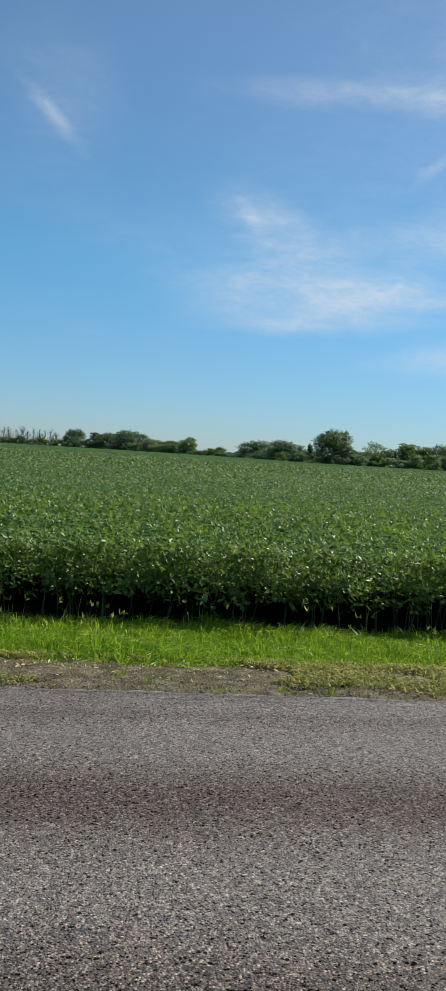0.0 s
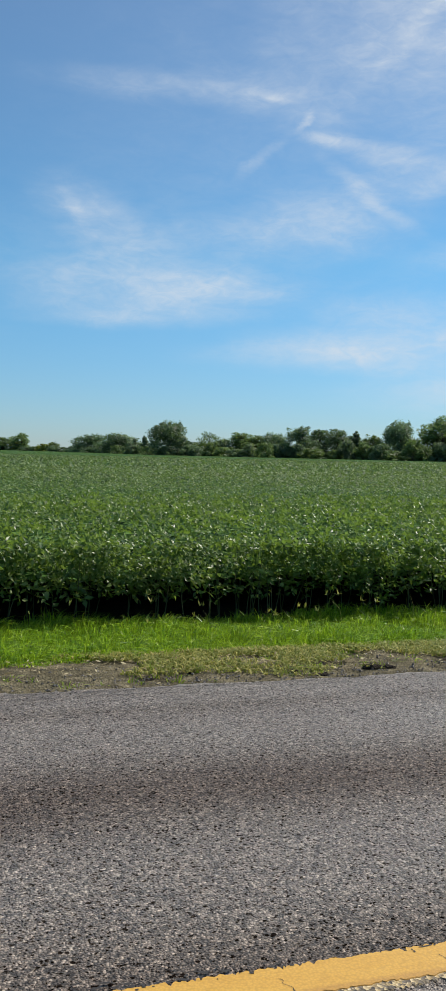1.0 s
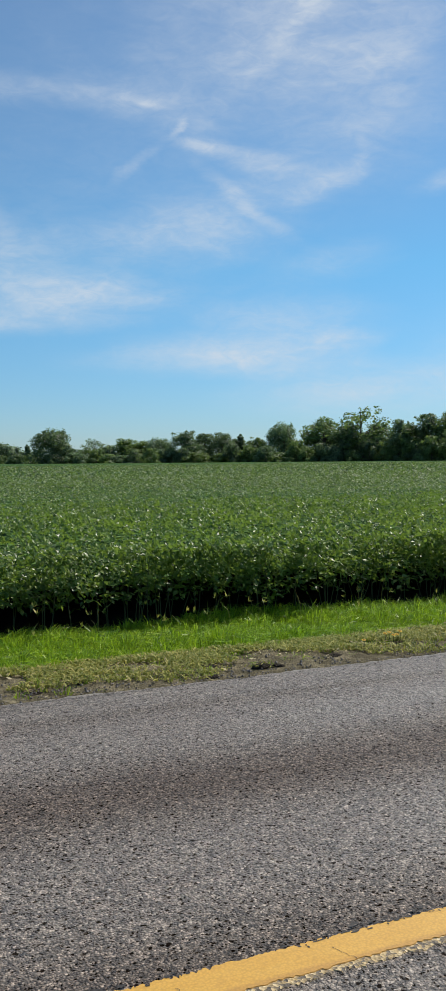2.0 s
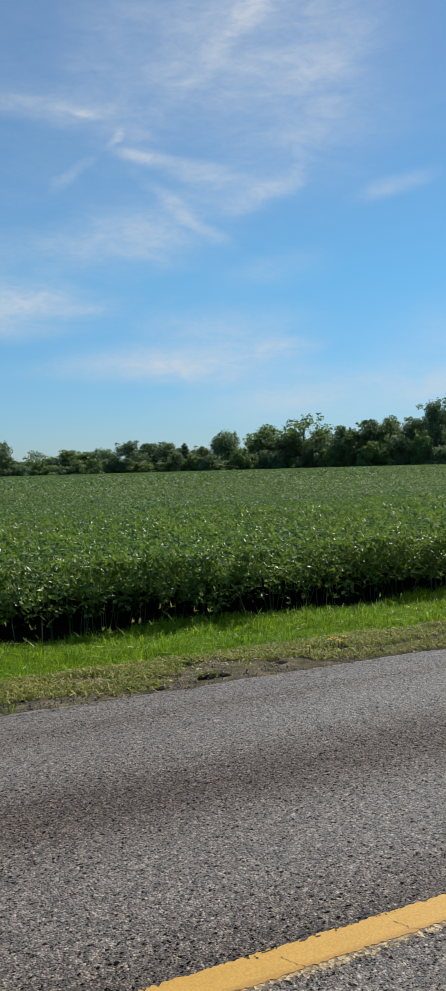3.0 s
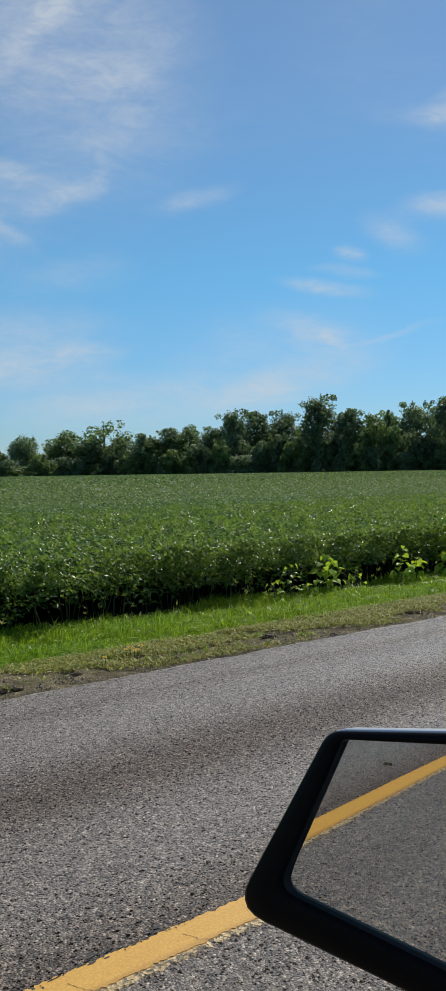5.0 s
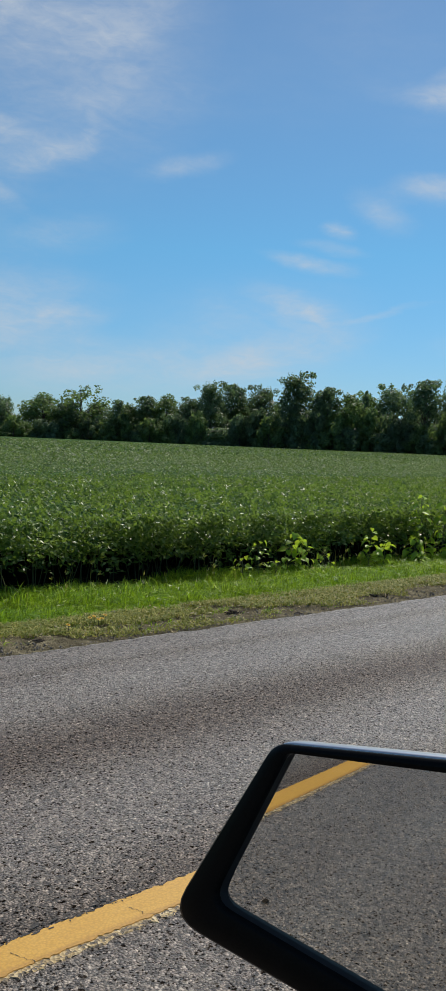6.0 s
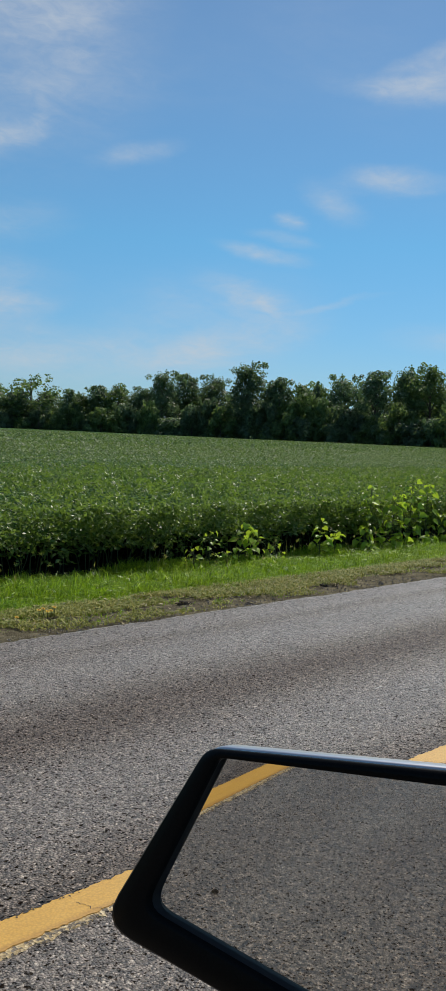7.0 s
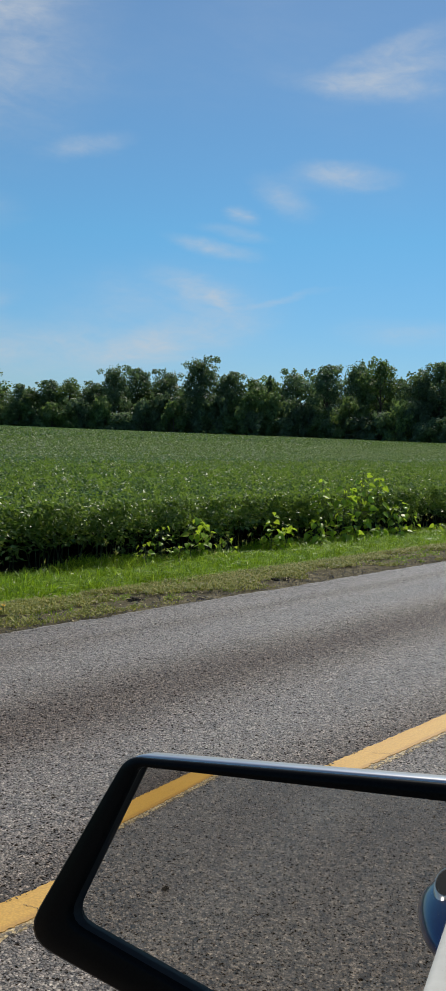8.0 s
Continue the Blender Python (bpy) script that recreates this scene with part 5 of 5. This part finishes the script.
def raised(loop, k, drop):
    """The outline drawn in by k, with its upper part lowered by drop instead: the cap's flat top runs back over the frame."""
    out = []
    for p in shrink(loop, k):
        w = min(max((p.y - 0.02) / 0.04, 0.0), 1.0)
        out.append(Vector((p.x, p.y + w * (0.092 * (1 - k) - drop))))
    return out


bm = bmesh.new()
loft(bm, [[on_mirror(p, -0.002) for p in INNER], [on_mirror(p * 0.97 + q * 0.03, 0.0015) for p, q in zip(INNER, OUTER)],
          [on_mirror(p * 0.88 + q * 0.12, 0.0025) for p, q in zip(INNER, OUTER)],
          [on_mirror(p * 0.50 + q * 0.50, 0.0025) for p, q in zip(INNER, OUTER)],
          [on_mirror(p * 0.42 + q * 0.58, 0.0022) for p, q in zip(INNER, OUTER)],
          [on_mirror(p * 0.10 + q * 0.90, 0.0008) for p, q in zip(INNER, OUTER)],
          [on_mirror(p * 0.01 + q * 0.99, -0.0012) for p, q in zip(INNER, OUTER)], [on_mirror(p, -0.006) for p in shrink(OUTER, 0.975)]])
housing = car_part("mirror_housing", bm, BLACK, "black plastic door mirror frame")
bm = bmesh.new()
loft(bm, [[on_mirror(p, -0.0055) for p in shrink(OUTER, 0.975)], [on_mirror(p, -0.0025) for p in raised(OUTER, 0.995, 0.0005)],
          [on_mirror(p, -0.008) for p in raised(OUTER, 0.985, -0.0005)], [on_mirror(p, -0.018) for p in raised(OUTER, 0.965, 0.0003)],
          [on_mirror(p, -0.055) for p in raised(OUTER, 0.90, 0.016)],
          [on_mirror(p, -0.085) for p in shrink(OUTER, 0.76)], [on_mirror(p, -0.105) for p in shrink(OUTER, 0.55)], [on_mirror(p, -0.112) for p in shrink(OUTER, 0.3)]], cap_end=True)
car_part("mirror_cap", bm, GLOSS, "mirror cap toned silver for the sun's glint along its top", housing)
bm = bmesh.new()
loft(bm, [[on_mirror(p, -0.0015) for p in INNER], [on_mirror(p * 0.6 + q * 0.4, -0.0030) for p, q in zip(INNER, PANE)], [on_mirror(p, -RECESS - 0.001) for p in PANE]])
car_part("mirror_lip", bm, LIP, "grey sloping lip round the mirror glass", housing)
bm = bmesh.new()
vs = [bm.verts.new(on_mirror(p, -RECESS)) for p in shrink(PANE, 1.01)]
bm.faces.new(vs)
vs2 = [bm.verts.new(on_mirror(p, -RECESS - 0.004)) for p in shrink(PANE, 1.01)]
bm.faces.new(vs2[::-1])
for i in range(len(vs)):
    bm.faces.new((vs[i], vs2[i], vs2[(i + 1) % len(vs)], vs[(i + 1) % len(vs)]))
car_part("mirror_glass", bm, GLASS, "flat silvered mirror glass", housing)
bm = bmesh.new()
arm = [Vector((0.62, 0.24, 1.16)), Vector((0.70, 0.24, 1.16)), Vector((0.70, 0.24, 1.22)), Vector((0.62, 0.24, 1.22))]
loft(bm, [[p + Vector((0.03, -0.06, -0.06)) for p in arm], arm, [p + Vector((-0.01, 0.05, 0.02)) for p in arm]], True, True)
car_part("mirror_arm", bm, BLACK)


def section(x, half, low, top, bulge=0.03):
    """Half-round car body section across x."""
    pts = [(-half + 0.03, low), (-half, low + 0.15), (-half - bulge * 0.3, low + 0.35), (-half + 0.02, top - 0.06), (-half + 0.06, top),
           (half - 0.06, top), (half - 0.02, top - 0.06), (half + bulge * 0.3, low + 0.35), (half, low + 0.15), (half - 0.03, low)]
    return [Vector((x, CENTRE + a, b)) for a, b in pts]


bm = bmesh.new()
loft(bm, [section(-3.35, 0.70, 0.45, 0.80), section(-3.2, 0.82, 0.30, 0.90), section(-2.6, 0.90, 0.24, 0.91), section(-1.4, 0.915, 0.22, 0.915), section(0.4, 0.915, 0.22, 0.915),
          section(1.1, 0.91, 0.22, 0.92), section(1.7, 0.88, 0.25, 0.86), section(2.1, 0.80, 0.30, 0.78), section(2.25, 0.65, 0.38, 0.66)], True, True)
car_part("body", bm, BLUE, "dark blue painted body")
bm = bmesh.new()
roof = lambda x, half, z: [Vector((x, CENTRE + a, b)) for a, b in ((-half, z), (-half + 0.1, z + 0.04), (0, z + 0.07), (half - 0.1, z + 0.04), (half, z), (half - 0.1, z - 0.01), (0, z + 0.03), (-half + 0.1, z - 0.01))]
loft(bm, [roof(-2.7, 0.66, 1.60), roof(-1.9, 0.70, 1.65), roof(-0.6, 0.71, 1.67), roof(0.55, 0.69, 1.65)], True, True)
car_part("roof", bm, BLUE, "dark blue roof panel")


def bar(a, b, w, d):
    a, b = Vector(a), Vector(b)
    bm = bmesh.new()
    ring = lambda c: [c + Vector((sx * w, sy * d, 0)) for sx, sy in ((-1, -1), (1, -1), (1, 1), (-1, 1))]
    return loft(bm, [ring(a), ring((a + b) / 2 + Vector((0, 0, 0.015))), ring(b)], True, True)


for side in (1, -1):
    for nm, x0, x1 in (("front_pillar", 1.30, 0.55), ("middle_pillar", -0.48, -0.52), ("rear_pillar", -2.75, -2.45)):
        car_part(nm, bar((x0, CENTRE + side * 0.87, 0.90), (x1, CENTRE + side * 0.69, 1.66), 0.04, 0.025), BLACK)
    # belt line: silver moulding, with the black sweep of the window inside it
    bm = bmesh.new()
    ys = CENTRE + side * 0.93
    lp = lambda x: [Vector((x, ys - side * a, z)) for a, z in ((0.0, 0.930), (0.002, 0.948), (0.012, 0.956), (0.055, 0.958), (0.062, 0.950), (0.062, 0.915), (0.010, 0.915))]
    loft(bm, [lp(x) for x in np.linspace(-2.6, 1.15, 12)], True, True)
    car_part("belt_moulding", bm, MOULDING, "pale silver moulding along the window sill")
    bm = bmesh.new()
    lp = lambda x: [Vector((x, ys - side * a, z)) for a, z in ((0.064, 0.90), (0.064, 0.955), (0.070, 0.965), (0.098, 0.965), (0.098, 0.90))]
    loft(bm, [lp(x) for x in np.linspace(-2.6, 1.15, 12)], True, True)
    car_part("window_sweep", bm, RUBBER, "black rubber window seal")

# rear door handle: a long rounded blue grip round a dark recess with a silver lip
HX, HY, HZ = -0.84, FLANK + 0.005, 0.80
bm = bmesh.new()
bmesh.ops.create_uvsphere(bm, u_segments=28, v_segments=16, radius=1.0)
for v in bm.verts:
    k = abs(v.co.x)
    v.co = Vector((HX + v.co.x * 0.25, HY + max(v.co.y, -0.3) * 0.092 * (1 - 0.2 * k), HZ + v.co.z * 0.055))
for f in bm.faces:
    f.smooth = True
handle = car_part("door_handle", bm, BLUE, "rounded dark blue door handle")
bm = bmesh.new()
ell = lambda k, z: [Vector((HX - 0.01 + math.cos(a) * 0.10 * k, HY + 0.034 + math.sin(a) * 0.026 * k, z)) for a in np.linspace(0, 2 * math.pi, 24, endpoint=False)]
loft(bm, [ell(1.10, HZ + 0.035), ell(1.07, HZ + 0.052), ell(1.0, HZ + 0.052), ell(0.95, HZ + 0.045)])
car_part("handle_lip", bm, CHROME, "silver lip", handle)
bm = bmesh.new()
loft(bm, [ell(1.0, HZ + 0.040), ell(0.96, HZ + 0.051)], True, True)
car_part("handle_recess", bm, RUBBER, "black recess", handle)


def wheel(x, side):
    yc = CENTRE + side * 0.80
    bm = bmesh.new()
    prof = [(0.20, -0.09), (0.30, -0.105), (0.335, -0.08), (0.34, 0.0), (0.335, 0.08), (0.30, 0.105), (0.20, 0.09)]
    ring = lambda a: [Vector((x + r * math.cos(a), yc + w, 0.34 + r * math.sin(a))) for r, w in prof]
    angs = np.linspace(0, 2 * math.pi, 33)
    loft(bm, [ring(a) for a in angs], closed=False)
    bmesh.ops.remove_doubles(bm, verts=bm.verts, dist=1e-4)
    w = car_part("wheel", bm, RUBBER, "black tyre on a silver rim")
    bm = bmesh.new()
    disc = lambda r, y: [Vector((x + r * math.cos(a), yc + side * y, 0.34 + r * math.sin(a))) for a in np.linspace(0, 2 * math.pi, 32, endpoint=False)]
    loft(bm, [disc(0.205, -0.08), disc(0.205, 0.085), disc(0.185, 0.08), disc(0.17, 0.05), disc(0.06, 0.07), disc(0.03, 0.075)], True, True)
    car_part("rim", bm, CHROME, "silver rim", w)


for wx in (1.35, -2.35):
    wheel(wx, 1)
    wheel(wx, -1)
